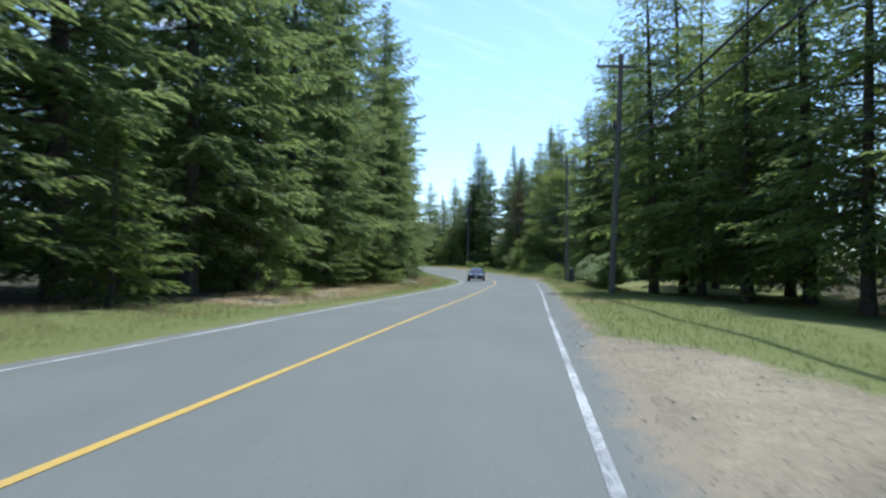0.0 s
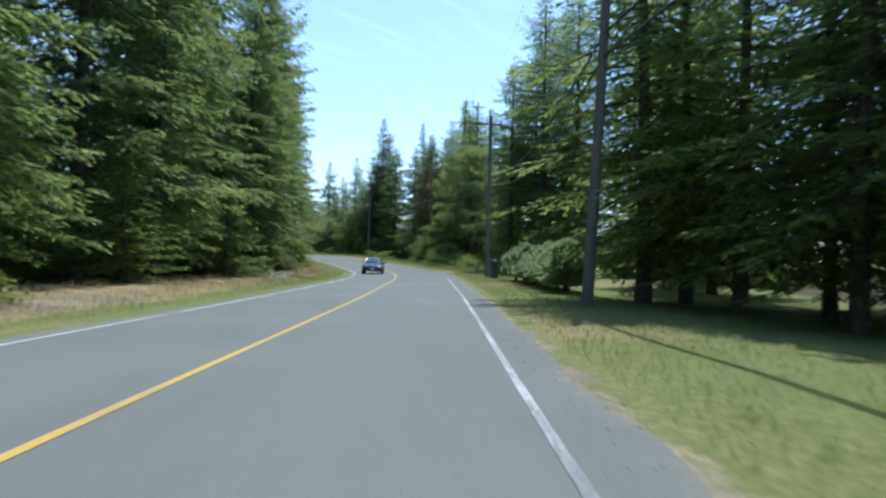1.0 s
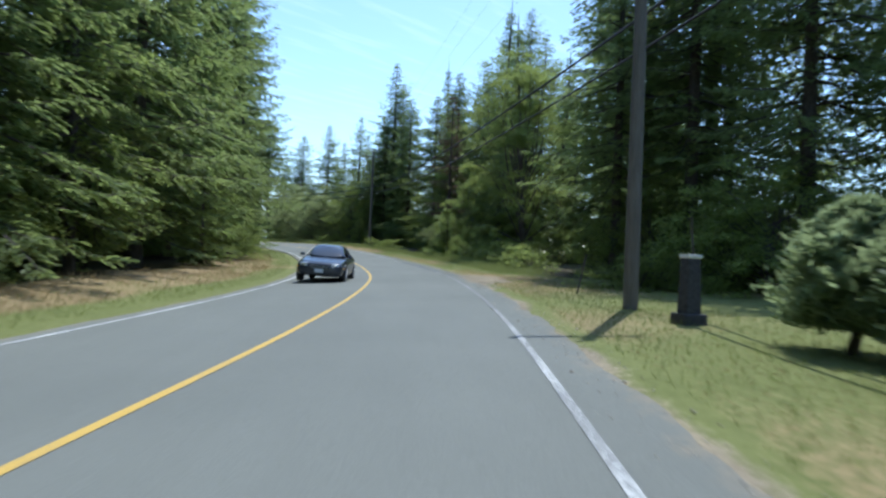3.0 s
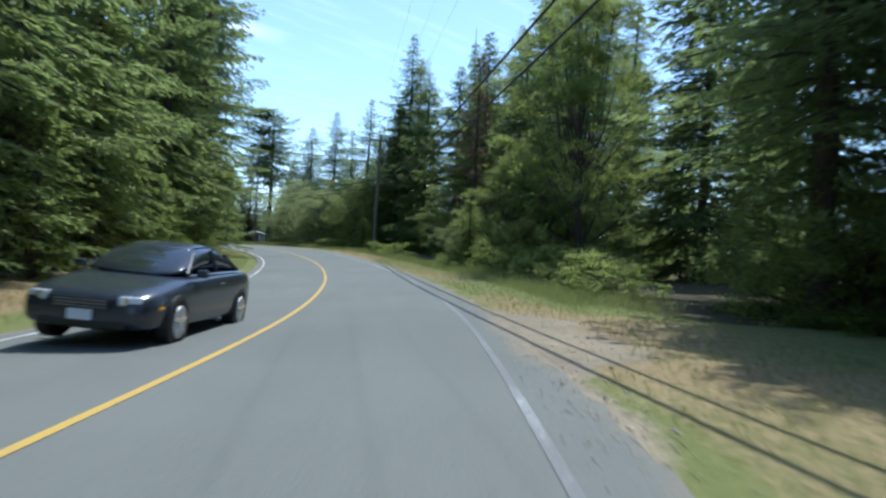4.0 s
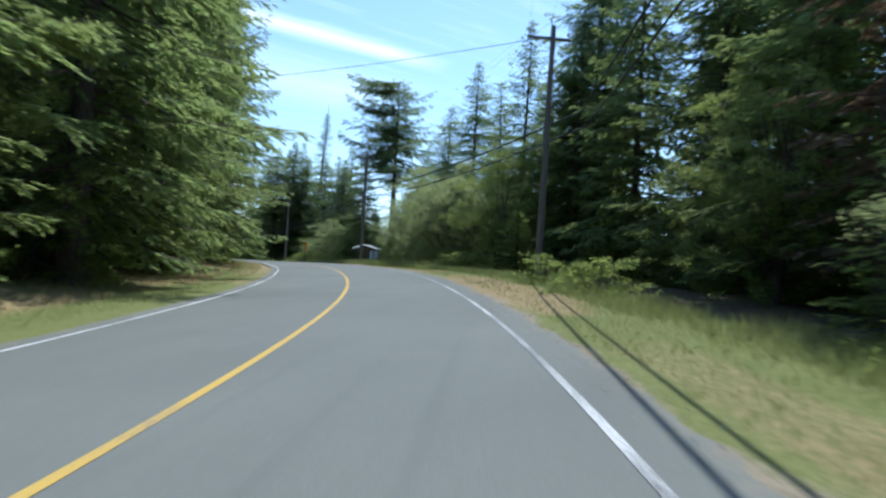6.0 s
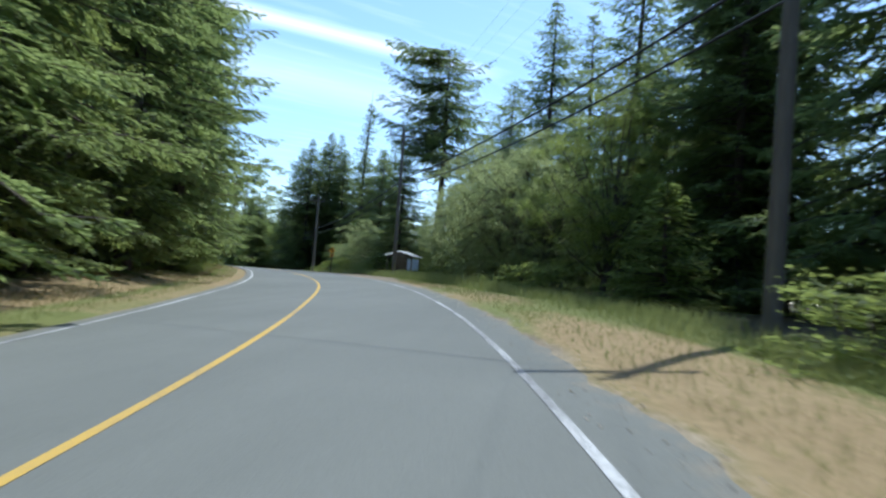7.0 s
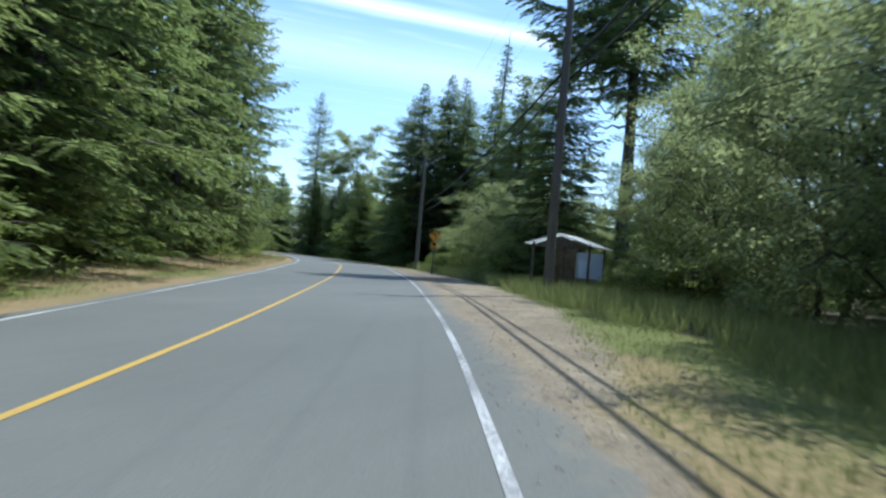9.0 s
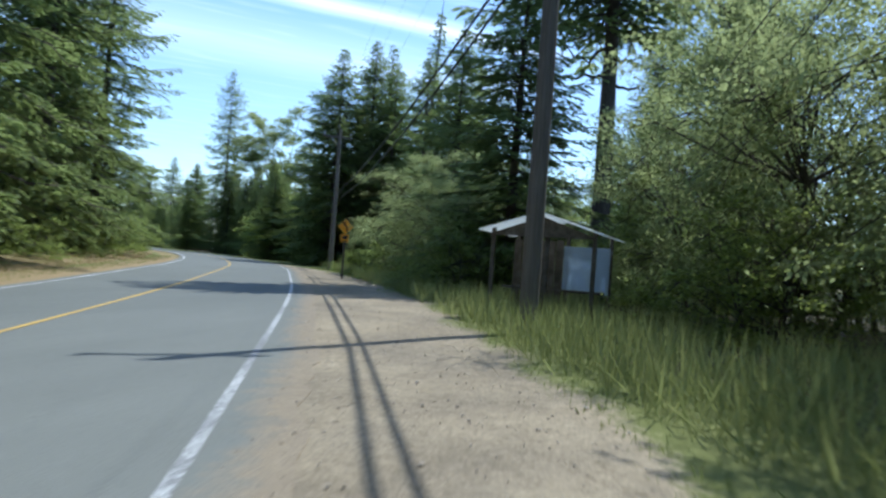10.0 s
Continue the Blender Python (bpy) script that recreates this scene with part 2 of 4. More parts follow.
# ---------------------------------------------------------------- plan of the road
ROAD_Y = np.arange(-10.0, 301.0, 10.0)
ROAD_X = np.array([-4.26, -3.03, -1.76, -0.50, 0.81, 2.09, 3.26, 4.40, 5.14, 5.39, 4.91, 3.92, 2.44, 0.34, -2.46, -6.01,
                   -10.18, -15.15, -20.70, -26.55, -32.86, -39.45, -47.00, -55.40, -65.00, -76.50, -89.50, -103.80, -118.80, -133.80, -148.80, -163.80])
RISE_Y = np.arange(0.0, 201.0, 20.0)
RISE_Z = np.array([0.0, 0.11, 0.22, 0.38, 0.60, 0.98, 1.64, 2.32, 2.71, 2.93, 3.05])
BANK_Y = np.array([-13.0, 0.0, 26.0, 71.5, 97.5, 117.0, 136.5, 169.0, 221.0])
BANK = np.radians([0.0, -0.09, -0.78, -2.54, -3.15, -2.6, -3.6, -2.2, 0.3])
LANE, LEFT, MIDDLE = 3.47, 3.27, 0.06


def glide(knots, values, q):
    """A smooth curve through evenly spaced knots, and its slope; level past its ends."""
    q = np.clip(np.asarray(q, float), knots[0], knots[-1] - 1e-6)
    h = knots[1] - knots[0]
    i = np.clip(((q - knots[0]) / h).astype(int), 0, len(knots) - 2)
    u = (q - knots[0]) / h - i
    v = np.r_[2 * values[0] - values[1], values, 2 * values[-1] - values[-2]]
    a, b, c, d = v[i], v[i + 1], v[i + 2], v[i + 3]
    return (0.5 * (2 * b + (c - a) * u + (2 * a - 5 * b + 4 * c - d) * u * u + (3 * b - a - 3 * c + d) * u ** 3),
            0.5 * ((c - a) + 2 * (2 * a - 5 * b + 4 * c - d) * u + 3 * (3 * b - a - 3 * c + d) * u * u) / h)


def across(y):
    """The road's centre at y, and the stretch of x for a metre across the road."""
    x, slope = glide(ROAD_Y, ROAD_X, y)
    return x, np.sqrt(1 + slope * slope)


def lump(x, y, size, seed):
    return noise.noise(Vector((x / size, y / size, seed)))


LUMPS = {}


def rough_at(x, y):
    """Unevenness of the verges and the forest floor, from half-metre cells."""
    key = (round(x * 2), round(y * 2))
    if key not in LUMPS:
        LUMPS[key] = (lump(x, y, 5.0, 3.1), lump(x, y, 14, 7), lump(x, y, 22.0, 9.3))
    return LUMPS[key]


def height_at(x, y):
    """The ground's height: the banked road, then the verges."""
    xc, st = across(y)
    lat = (x - xc) / st
    z = glide(RISE_Y, RISE_Z, y)[0] - math.tan(float(np.interp(y, BANK_Y, BANK))) * min(6, max(-6, lat))
    away = abs(lat)
    if away <= 4.6:
        return float(z)
    l1, l2, l3 = rough_at(x, y)
    if away > 4.6:
        k = min(1.0, (away - 4.6) / 3.0)
        z += k * 0.10 * l1
        if lat < -6.2:
            z += min(1.0, (-lat - 6.2) / 2.5) * (0.25 + 0.2 * l2)
    if away > 9:
        z += min(1.0, (away - 9) / 12) * 0.7 * l3
    return float(z)


def place_many(ys, lats):
    """Points on the ground for arrays of y and offsets from the road's centre."""
    xc, slope = glide(ROAD_Y, ROAD_X, ys)
    x = xc + lats * np.sqrt(1 + slope * slope)
    z = glide(RISE_Y, RISE_Z, ys)[0] - np.tan(np.interp(ys, BANK_Y, BANK)) * np.clip(lats, -6, 6)
    away = np.abs(lats)
    bumps = np.array([rough_at(a, b) for a, b in zip(x.tolist(), ys.tolist())])
    z += np.clip((away - 4.6) / 3.0, 0, 1) * 0.10 * bumps[:, 0]
    z += np.clip((-lats - 6.2) / 2.5, 0, 1) * (0.25 + 0.2 * bumps[:, 1])
    z += np.clip((away - 9) / 12, 0, 1) * 0.7 * bumps[:, 2]
    return np.c_[x, ys, z]


def place(y, lat, lift=0.0):
    xc, st = across(y)
    x = float(xc + lat * st)
    return Vector((x, y, height_at(x, y) + lift))


# ---------------------------------------------------------------- mesh helpers
def mesh_object(name, verts, faces, materials, parent=None, index=None, smooth=False, label=""):
    me = bpy.data.meshes.new(name)
    me.from_pydata([tuple(v) for v in verts] if not isinstance(verts, np.ndarray) else verts.tolist(), [], faces)
    for m in materials if isinstance(materials, (list, tuple)) else [materials]:
        me.materials.append(m)
    if index is not None:
        me.polygons.foreach_set("material_index", np.asarray(index, np.int32))
    if smooth:
        me.polygons.foreach_set("use_smooth", np.ones(len(me.polygons), bool))
    me.update()
    ob = new(name, me)
    if parent:
        ob.parent = parent
    if label:
        ob["label"] = label
    return ob


def part(name, bm, mat, parent, label=""):
    me = bpy.data.meshes.new(name)
    bmesh.ops.recalc_face_normals(bm, faces=bm.faces)
    bm.to_mesh(me)
    bm.free()
    me.materials.append(mat)
    ob = new(name, me)
    ob.parent = parent
    if label:
        ob["label"] = label
    return ob


def box(bm, size, at=(0, 0, 0), bevel=0.0, turn=None):
    m = Matrix.Translation(at) @ (turn or Matrix()) @ Matrix.Diagonal((*size, 1))
    r = bmesh.ops.create_cube(bm, size=1.0, matrix=m)
    if bevel:
        edges = list({e for v in r["verts"] for e in v.link_edges})
        bmesh.ops.bevel(bm, geom=edges, offset=bevel, segments=2, affect="EDGES", profile=0.6)


def rod(bm, a, b, r1, r2, sides=10):
    a, b = Vector(a), Vector(b)
    m = Matrix.Translation((a + b) / 2) @ (b - a).to_track_quat("Z", "Y").to_matrix().to_4x4()
    bmesh.ops.create_cone(bm, cap_ends=True, segments=sides, radius1=r1, radius2=r2, depth=(b - a).length, matrix=m)


def tube(points, radii, sides):
    """Rings round a line of points: vertices and faces."""
    pts = np.asarray(points, float)
    way = np.gradient(pts, axis=0)
    way /= np.linalg.norm(way, axis=1)[:, None] + 1e-9
    ref = np.where(np.abs(way[:, 2:3]) > 0.9, np.array([[1.0, 0, 0]]), np.array([[0, 0, 1.0]]))
    u = np.cross(way, ref)
    u /= np.linalg.norm(u, axis=1)[:, None] + 1e-9
    w = np.cross(way, u)
    ang = np.arange(sides) * 2 * math.pi / sides
    v = pts[:, None, :] + np.asarray(radii)[:, None, None] * (np.cos(ang)[None, :, None] * u[:, None, :] + np.sin(ang)[None, :, None] * w[:, None, :])
    faces = [(i * sides + j, i * sides + (j + 1) % sides, (i + 1) * sides + (j + 1) % sides, (i + 1) * sides + j)
             for i in range(len(pts) - 1) for j in range(sides)]
    return v.reshape(-1, 3), faces


def gather(pieces):
    verts, faces, k = [], [], 0
    for v, f in pieces:
        verts.append(v)
        faces += [tuple(i + k for i in q) for q in f]
        k += len(v)
    return np.concatenate(verts), faces


def strip(name, y0, y1, lat0, lat1, lift, mat, step=1.0, columns=1, thick=0.0, ragged=0.0, seed=0):
    """A band along the road between two lines; lat0 and lat1 may be functions of y."""
    ys = np.arange(y0, y1 + step * 0.5, step)
    verts, faces = [], []
    n = columns + 1
    for y in ys:
        a = lat0(y) if callable(lat0) else lat0
        b = lat1(y) if callable(lat1) else lat1
        if ragged:
            a += ragged * lump(y, 0, 1.3, seed + 0.5)
            b += ragged * lump(y, 0, 1.1, seed + 4.5)
        for j in range(n):
            verts.append(place(float(y), a + (b - a) * j / columns, lift))
    for i in range(len(ys) - 1):
        for j in range(columns):
            faces.append((i * n + j, i * n + j + 1, (i + 1) * n + j + 1, (i + 1) * n + j))
    if thick:
        m, rows = len(verts), len(ys)
        rim = [i * n for i in range(rows)], [i * n + n - 1 for i in range(rows)]
        for k, line in enumerate(rim):
            low = len(verts)
            for i in line:
                v = verts[i].copy()
                v.z -= thick
                verts.append(v)
            for i in range(rows - 1):
                q = (line[i], line[i + 1], low + i + 1, low + i)
                faces.append(q if k == 0 else q[::-1])
    return mesh_object(name, verts, faces, mat)


# ---------------------------------------------------------------- ground and road
def right_gravel(y):
    """How far the bare gravel reaches beyond the right-hand line."""
    return (2.1 * math.exp(-((y - 5) / 6.5) ** 4) + 1.3 * math.exp(-((y - 77) / 3.2) ** 4)
            + 2.55 * (1 / (1 + math.exp(-(y - 165) / 3.6))) * (1 / (1 + math.exp((y - 208) / 6.0))))


def build_ground():
    ys = np.r_[-1500, -600, -200, -80, np.arange(-40, 0, 2), np.arange(0, 218, 0.8), np.arange(218, 260, 2), np.arange(260, 320, 6), 400, 600, 1000, 2000]
    lats = np.r_[-1600, -600, -200, -90, -50, -34, -25, -20, np.arange(-16, -4, 0.6), -4.0, -2, 0, 2, 3.8, np.arange(4.1, 9.0, 0.3), np.arange(9.0, 16.5, 0.7), 20, 25, 34, 50, 90, 200, 600, 1600]
    verts, cover = [], []
    for y in ys:
        for a in lats:
            p = place(float(y), float(a), -0.035 if abs(a) < 4.05 else (0.012 if a > 0 else 0.0))
            verts.append(p)
            wob = lump(p.x, p.y, 3.0, 1.7)
            dry = 0.42 + 0.55 * lump(p.x, p.y, 7.0, 5.5)
            if a < 0:
                dry += 0.32 if -9.0 < a < -6.0 and y > 24 else ((0.22 if y > 135 else -0.25) if a > -5.6 else -0.05)
                wood = (-a - (8.2 if y < 58 else 8.8)) / 1.5 + wob * 0.7
            else:
                dry += 0.22 if 26 < y < 74 and 4.4 < a < 8.6 else 0.0
                dry += (0.08 if 4.6 < a < 5.6 else -0.10) if 80 < y < 138 else -0.12
                dry += 0.34 if 118 < y < 163 and a < 6.6 else 0.0
                dry -= (0.30 if a > 6 else 0.15) if y > 80 else 0.0
                wood = (a - (11 if y < 80 else 7.6)) / 1.5 + wob * 0.7
                if 14 < y < 80 and a < 24:
                    wood -= 4
            dirt = 0.0
            if a > 0:
                bare = right_gravel(y)
                dirt = 0.75 - (1.5 - 0.8 * min(1, bare)) * (a - (LANE + 0.60 + bare)) + 0.5 * lump(p.x, p.y, 1.6, 11.0) + 0.35 * lump(p.x, p.y, 0.6, 12.0)
            elif a > -5:
                dirt = 0.62 - 1.4 * (-a - LEFT - 0.45) + 0.4 * lump(p.x, p.y, 1.2, 13.0)
            if 25 < y < 38 and -8.0 < a < -6.4:
                dirt = 0.6
            cover.append((min(1, max(0, dry)), min(1, max(0, dirt)), min(1, max(0, wood)), 1))
    n = len(lats)
    faces = [(i * n + j, i * n + j + 1, (i + 1) * n + j + 1, (i + 1) * n + j) for i in range(len(ys) - 1) for j in range(n - 1)]
    ob = mesh_object("ground", verts, faces, GROUND, smooth=True)
    layer = ob.data.color_attributes.new("cover", "FLOAT_COLOR", "POINT")
    layer.data.foreach_set("color", np.array(cover, np.float32).ravel())
    return tagged(ob, "grassy verges and dark needle-strewn forest floor", "ground", kind="structure")


build_ground()
road = tagged(strip("road", -30, 300, lambda y: -LEFT - 0.42 + 0.08 * lump(y, 0, 2, 1) + 0.04 * lump(y, 0, 0.4, 5), lambda y: LANE + 0.66 + 0.16 * lump(y, 0, 2.3, 2) + 0.12 * lump(y, 0, 0.6, 6), 0.02, ASPHALT, 0.25, 14, 0.06),
       "grey worn asphalt two-lane road, gently banked", "road", kind="structure")


def dust_on_road(ob):
    """Grit spread from the shoulders over the asphalt's rims; thicker beside the gravel pull-outs."""
    layer = ob.data.color_attributes.new("dust", "FLOAT_COLOR", "POINT")
    for k, v in enumerate(ob.data.vertices):
        lat = LANE + 0.66 - (14 - k % 15) * (LANE + LEFT + 1.08) / 14 if k < 15 * 1321 else 4.2
        y = -30 + 0.25 * (k // 15)
        d = 0.0
        if lat > LANE - 0.4:
            d = 0.55 + 0.65 * min(1.0, right_gravel(y) / 1.5) if lat > LANE + 0.3 else 0.25 * min(1.0, right_gravel(y) / 1.5)
        elif lat < -LEFT - 0.2:
            d = 0.6
        layer.data[k].color = (d, d, d, 1)


dust_on_road(road)
tagged(strip("centre_line", -30, 290, MIDDLE - 0.052, MIDDLE + 0.052, 0.026, YELLOW_PAINT, 0.5), "single solid yellow centre line", "road marking", kind="structure")
tagged(strip("edge_line", -30, 290, -LEFT - 0.045, -LEFT + 0.045, 0.026, WHITE_PAINT, 0.5), "solid white edge line, slightly worn", "road marking", kind="structure")
for first, last, paint, state in ((-30, 63, FADED_PAINT, "solid white edge line, slightly worn"), (63, 99, WORN_PAINT, "white edge line, worn nearly away"), (99, 290, FADED_PAINT, "solid white edge line, worn and flaking")):
    tagged(strip("edge_line", first, last, LANE - 0.045, LANE + 0.045, 0.026, paint, 0.5), state, "road marking", kind="structure")


# ---------------------------------------------------------------- plants
def leaves(origin, way, up, length, width):
    """Flat pointed leaves, one face each, from arrays of places and directions."""
    way = way / (np.linalg.norm(way, axis=1)[:, None] + 1e-9)
    side = np.cross(way, up)
    side /= np.linalg.norm(side, axis=1)[:, None] + 1e-9
    length, width = np.broadcast_to(length, len(origin))[:, None], np.broadcast_to(width, len(origin))[:, None]
    mid = origin + way * length * 0.45
    v = np.stack([origin, mid + side * width * 0.5, origin + way * length, mid - side * width * 0.5], 1)
    return v.reshape(-1, 3)


def leaf_mesh(name, verts, mat, parent, label=""):
    n = len(verts) // 4
    me = bpy.data.meshes.new(name)
    me.vertices.add(4 * n)
    me.vertices.foreach_set("co", verts.astype(np.float32).ravel())
    me.loops.add(4 * n)
    me.loops.foreach_set("vertex_index", np.arange(4 * n, dtype=np.int32))
    me.polygons.add(n)
    me.polygons.foreach_set("loop_start", np.arange(0, 4 * n, 4, dtype=np.int32))
    me.materials.append(mat)
    me.update(calc_edges=True)
    ob = new(name, me)
    ob.parent = parent
    if label:
        ob["label"] = label
    return ob


def conifer(name, seed, H, R, base, mat, gap=0.5, dense=1.0, droop=0.30, ragged=0.3, bare=0.0, full=0.8, trunk_r=None, spray=1.0, leader=0.0, lift=0.75, flag=None):
    """A fir: tapered trunk, whorls of boughs that sag and turn up at the tip, flat sprays of needles along their twigs."""
    rng = np.random.default_rng(seed)
    root = new(name)
    tr = trunk_r or 0.011 * H + 0.06
    top = H - leader
    zs = np.linspace(-0.4, H, 14)
    bend = rng.normal(0, 0.012 * H, (2,))
    cx = lambda z: np.stack([bend[0] * np.sin(z / H * 2.2), bend[1] * np.sin(z / H * 1.7)], -1) * (np.clip(z, 0, None) / H)[..., None]
    line = np.c_[cx(zs), zs]
    rad = tr * np.clip(1 - zs / H, 0.015, 1) ** 0.8 * np.where(zs < 0.4, 1.25, 1.0)
    v, f = tube(line, rad, 9)
    mesh_object("trunk", v, f, BARK, root, smooth=True)
    wood, needles = [], []
    up = np.array([0, 0, 1.0])

    def bough(z0, L, az, el, u):
        out = np.array([math.cos(az), math.sin(az), 0.0])
        s = np.linspace(0, 1, 6)
        dz = L * (math.tan(el) * s - droop * (1.1 - u) * s ** 1.6 + 0.17 * s ** 4)
        pts = np.c_[cx(np.full(6, z0)), np.full(6, z0)] + out * (s * L)[:, None] + up * dz[:, None]
        pts[1:-1] += rng.normal(0, 0.02 * L, (4, 3))
        wood.append(tube(pts, (0.010 + 0.012 * L) * (1 - 0.88 * s), 3))
        nt = max(5, int(L / 0.17))
        st = np.clip(np.linspace(0.10, 1.0, nt) + rng.normal(0, 0.02, nt), 0.05, 1)
        p = np.stack([np.interp(st, s, pts[:, k]) for k in range(3)], -1)
        side = np.cross(out, up) * np.where(np.arange(nt) % 2 == 0, 1, -1)[:, None]
        ang = (1.05 - 0.55 * st + rng.normal(0, 0.12, nt))[:, None]
        tw = out * np.cos(ang) + side * np.sin(ang) - up * rng.uniform(-0.05, 0.42, (nt, 1))
        tl = np.minimum(1.5, 0.34 * L * (1 - st) ** 0.8 + 0.14 + 0.035 * L) * rng.uniform(0.6, 1.2, nt)
        n = int(tl.sum() / (0.034 * spray ** 1.2) * dense) + 6
        k = rng.choice(nt, n, p=tl / tl.sum())
        r = rng.random(n) ** 0.8
        o = p[k] + tw[k] * (tl[k] * r)[:, None] - up * (0.18 * tl[k] * r * r)[:, None]
        fan = np.cross(tw[k], up) * (rng.choice((-1, 1), n) * rng.uniform(0.1, 0.75, n))[:, None]
        way = tw[k] + fan + rng.normal(0, 0.16, (n, 3)) - up * 0.12
        lie = up + rng.normal(0, 0.33, (n, 3))
        needles.append(leaves(o, way, lie, rng.uniform(0.17, 0.34, n) * spray, rng.uniform(0.055, 0.095, n) * spray))

    z = base
    while z < top * 0.992:
        u = (z - base) / (top - base)
        prof = (1 - u) ** full * min(1.0, 0.5 + u * 4) * min(1.0, 0.22 + (1 - u) * 4)
        n = rng.integers(4, 6)
        az0 = rng.uniform(0, 6.28)
        for i in range(n):
            if rng.random() < bare:
                continue
            L = R * prof * rng.uniform(1 - ragged, 1 + ragged * 0.5) + 0.14
            bough(z + rng.uniform(-0.4, 0.4) * gap, L, az0 + 6.283 * i / n + rng.normal(0, 0.3), -0.10 + lift * u ** 1.4 + rng.normal(0, 0.10), u)
        z += gap * rng.uniform(0.7, 1.3) * (1.0 if u < 0.8 else 0.7)
    for z0, L, az, el in flag or ():
        for q in range(5):
            bough(z0 + rng.uniform(-0.4, 0.4), L * rng.uniform(0.6, 1.0), radians(az) + rng.normal(0, 0.2), el + rng.normal(0, 0.1), 0.6)
    v, f = gather(wood)
    mesh_object("branchwork", v, f, BARK, root)
    leaf_mesh("crown", np.concatenate(needles), mat, root)
    return root


def broadleaf(name, seed, H, R, mat, clear=0.25, tips=220, per=36, leaf=0.17, flat=1.0, stems=1, squash=0.75):
    """A leafy tree or shrub: stems, forking limbs and leaves round their tips, with gaps between the sprays."""
    rng = np.random.default_rng(seed)
    root = new(name)
    wood, out = [], []
    mid = np.array([0, 0, H * (clear + 1) / 2])
    half = np.array([R, R, H * (1 - clear) / 2])
    heads = []
    for k in range(stems):
        az = rng.uniform(0, 2 * math.pi)
        foot = np.array([math.cos(az), math.sin(az), 0]) * (0.12 * R if stems > 1 else 0)
        top = foot * 4 + np.array([rng.normal(0, 0.08 * R), rng.normal(0, 0.08 * R), H * rng.uniform(0.55, 0.75)])
        s = np.linspace(0, 1, 6)[:, None]
        pts = foot - np.array([0, 0, 0.3]) * (1 - s) + (top - foot) * s + rng.normal(0, 0.03 * R, (6, 3)) * s
        wood.append(tube(pts, (0.018 * H + 0.02) / stems ** 0.5 * (1 - 0.75 * s[:, 0]), 7))
        heads.append(pts)
    boughs = max(7, int(tips ** 0.58))
    share = max(4, tips // boughs)
    for _ in range(boughs):
        d = rng.normal(0, 1, 3)
        d[2] += 0.15
        d /= np.linalg.norm(d)
        rr = rng.uniform(0.25, 1.0) ** 0.5
        lumpy = 1 + 0.6 * noise.noise(Vector((d[0] * 1.8 + seed, d[1] * 1.8, d[2] * 1.8)))
        head = mid + d * half * rr * lumpy
        head[2] = max(head[2], rng.uniform(0.12, 0.3) * min(1.0, H / 3))
        pts0 = heads[rng.integers(stems)]
        a = pts0[min(5, max(1, int(np.clip(head[2] / H, 0.1, 0.8) * 6 * rng.uniform(0.6, 1.0))))]
        m = (a + head) / 2 + rng.normal(0, 0.06 * R, 3) - np.array([0, 0, 0.04 * R])
        wood.append(tube(np.array([a, m, head]), np.array([0.032, 0.02, 0.008]) * (0.5 + 0.12 * H), 4))
        wide = (0.16 * R + 0.22) * rng.uniform(0.7, 1.4)
        lie = np.array([rng.normal(0, 0.35), rng.normal(0, 0.35)])
        for _ in range(int(share * rng.uniform(0.6, 1.4))):
            off = rng.normal(0, 1, 2) * wide
            rise = 0.18 * rng.normal(0, 1) * wide - 0.25 * (off @ off) / wide + off @ lie
            tip = head + np.array([off[0], off[1], rise]) + d * 0.1 * R
            tip[2] = max(tip[2], 0.04)
            if rng.random() < 0.4:
                wood.append(tube(np.array([head, (head + tip) / 2 + rng.normal(0, 0.03 * R, 3), tip]), np.array([0.012, 0.008, 0.003]) * (0.5 + 0.12 * H), 3))
            n = int(per * rng.uniform(0.4, 1.6))
            spread = 0.035 * R + 0.10
            o = tip + rng.normal(0, spread, (n, 3)) * np.array([1, 1, squash * 0.7])
            w = rng.normal(0, 1, (n, 3)) * np.array([1, 1, 0.5]) + d * 0.7 + np.array([0, 0, -0.25])
            upv = np.array([0, 0, 1.0]) * flat + rng.normal(0, 0.45, (n, 3))
            ln = leaf * rng.uniform(0.6, 1.25, n)
            out.append(leaves(o, w, upv, ln, ln * rng.uniform(0.45, 0.7, n)))
    v, f = gather(wood)
    mesh_object("trunk" if stems == 1 else "stem", v, f, BARK, root, smooth=True)
    leaf_mesh("crown" if stems == 1 else "foliage", np.concatenate(out), mat, root)
    return root


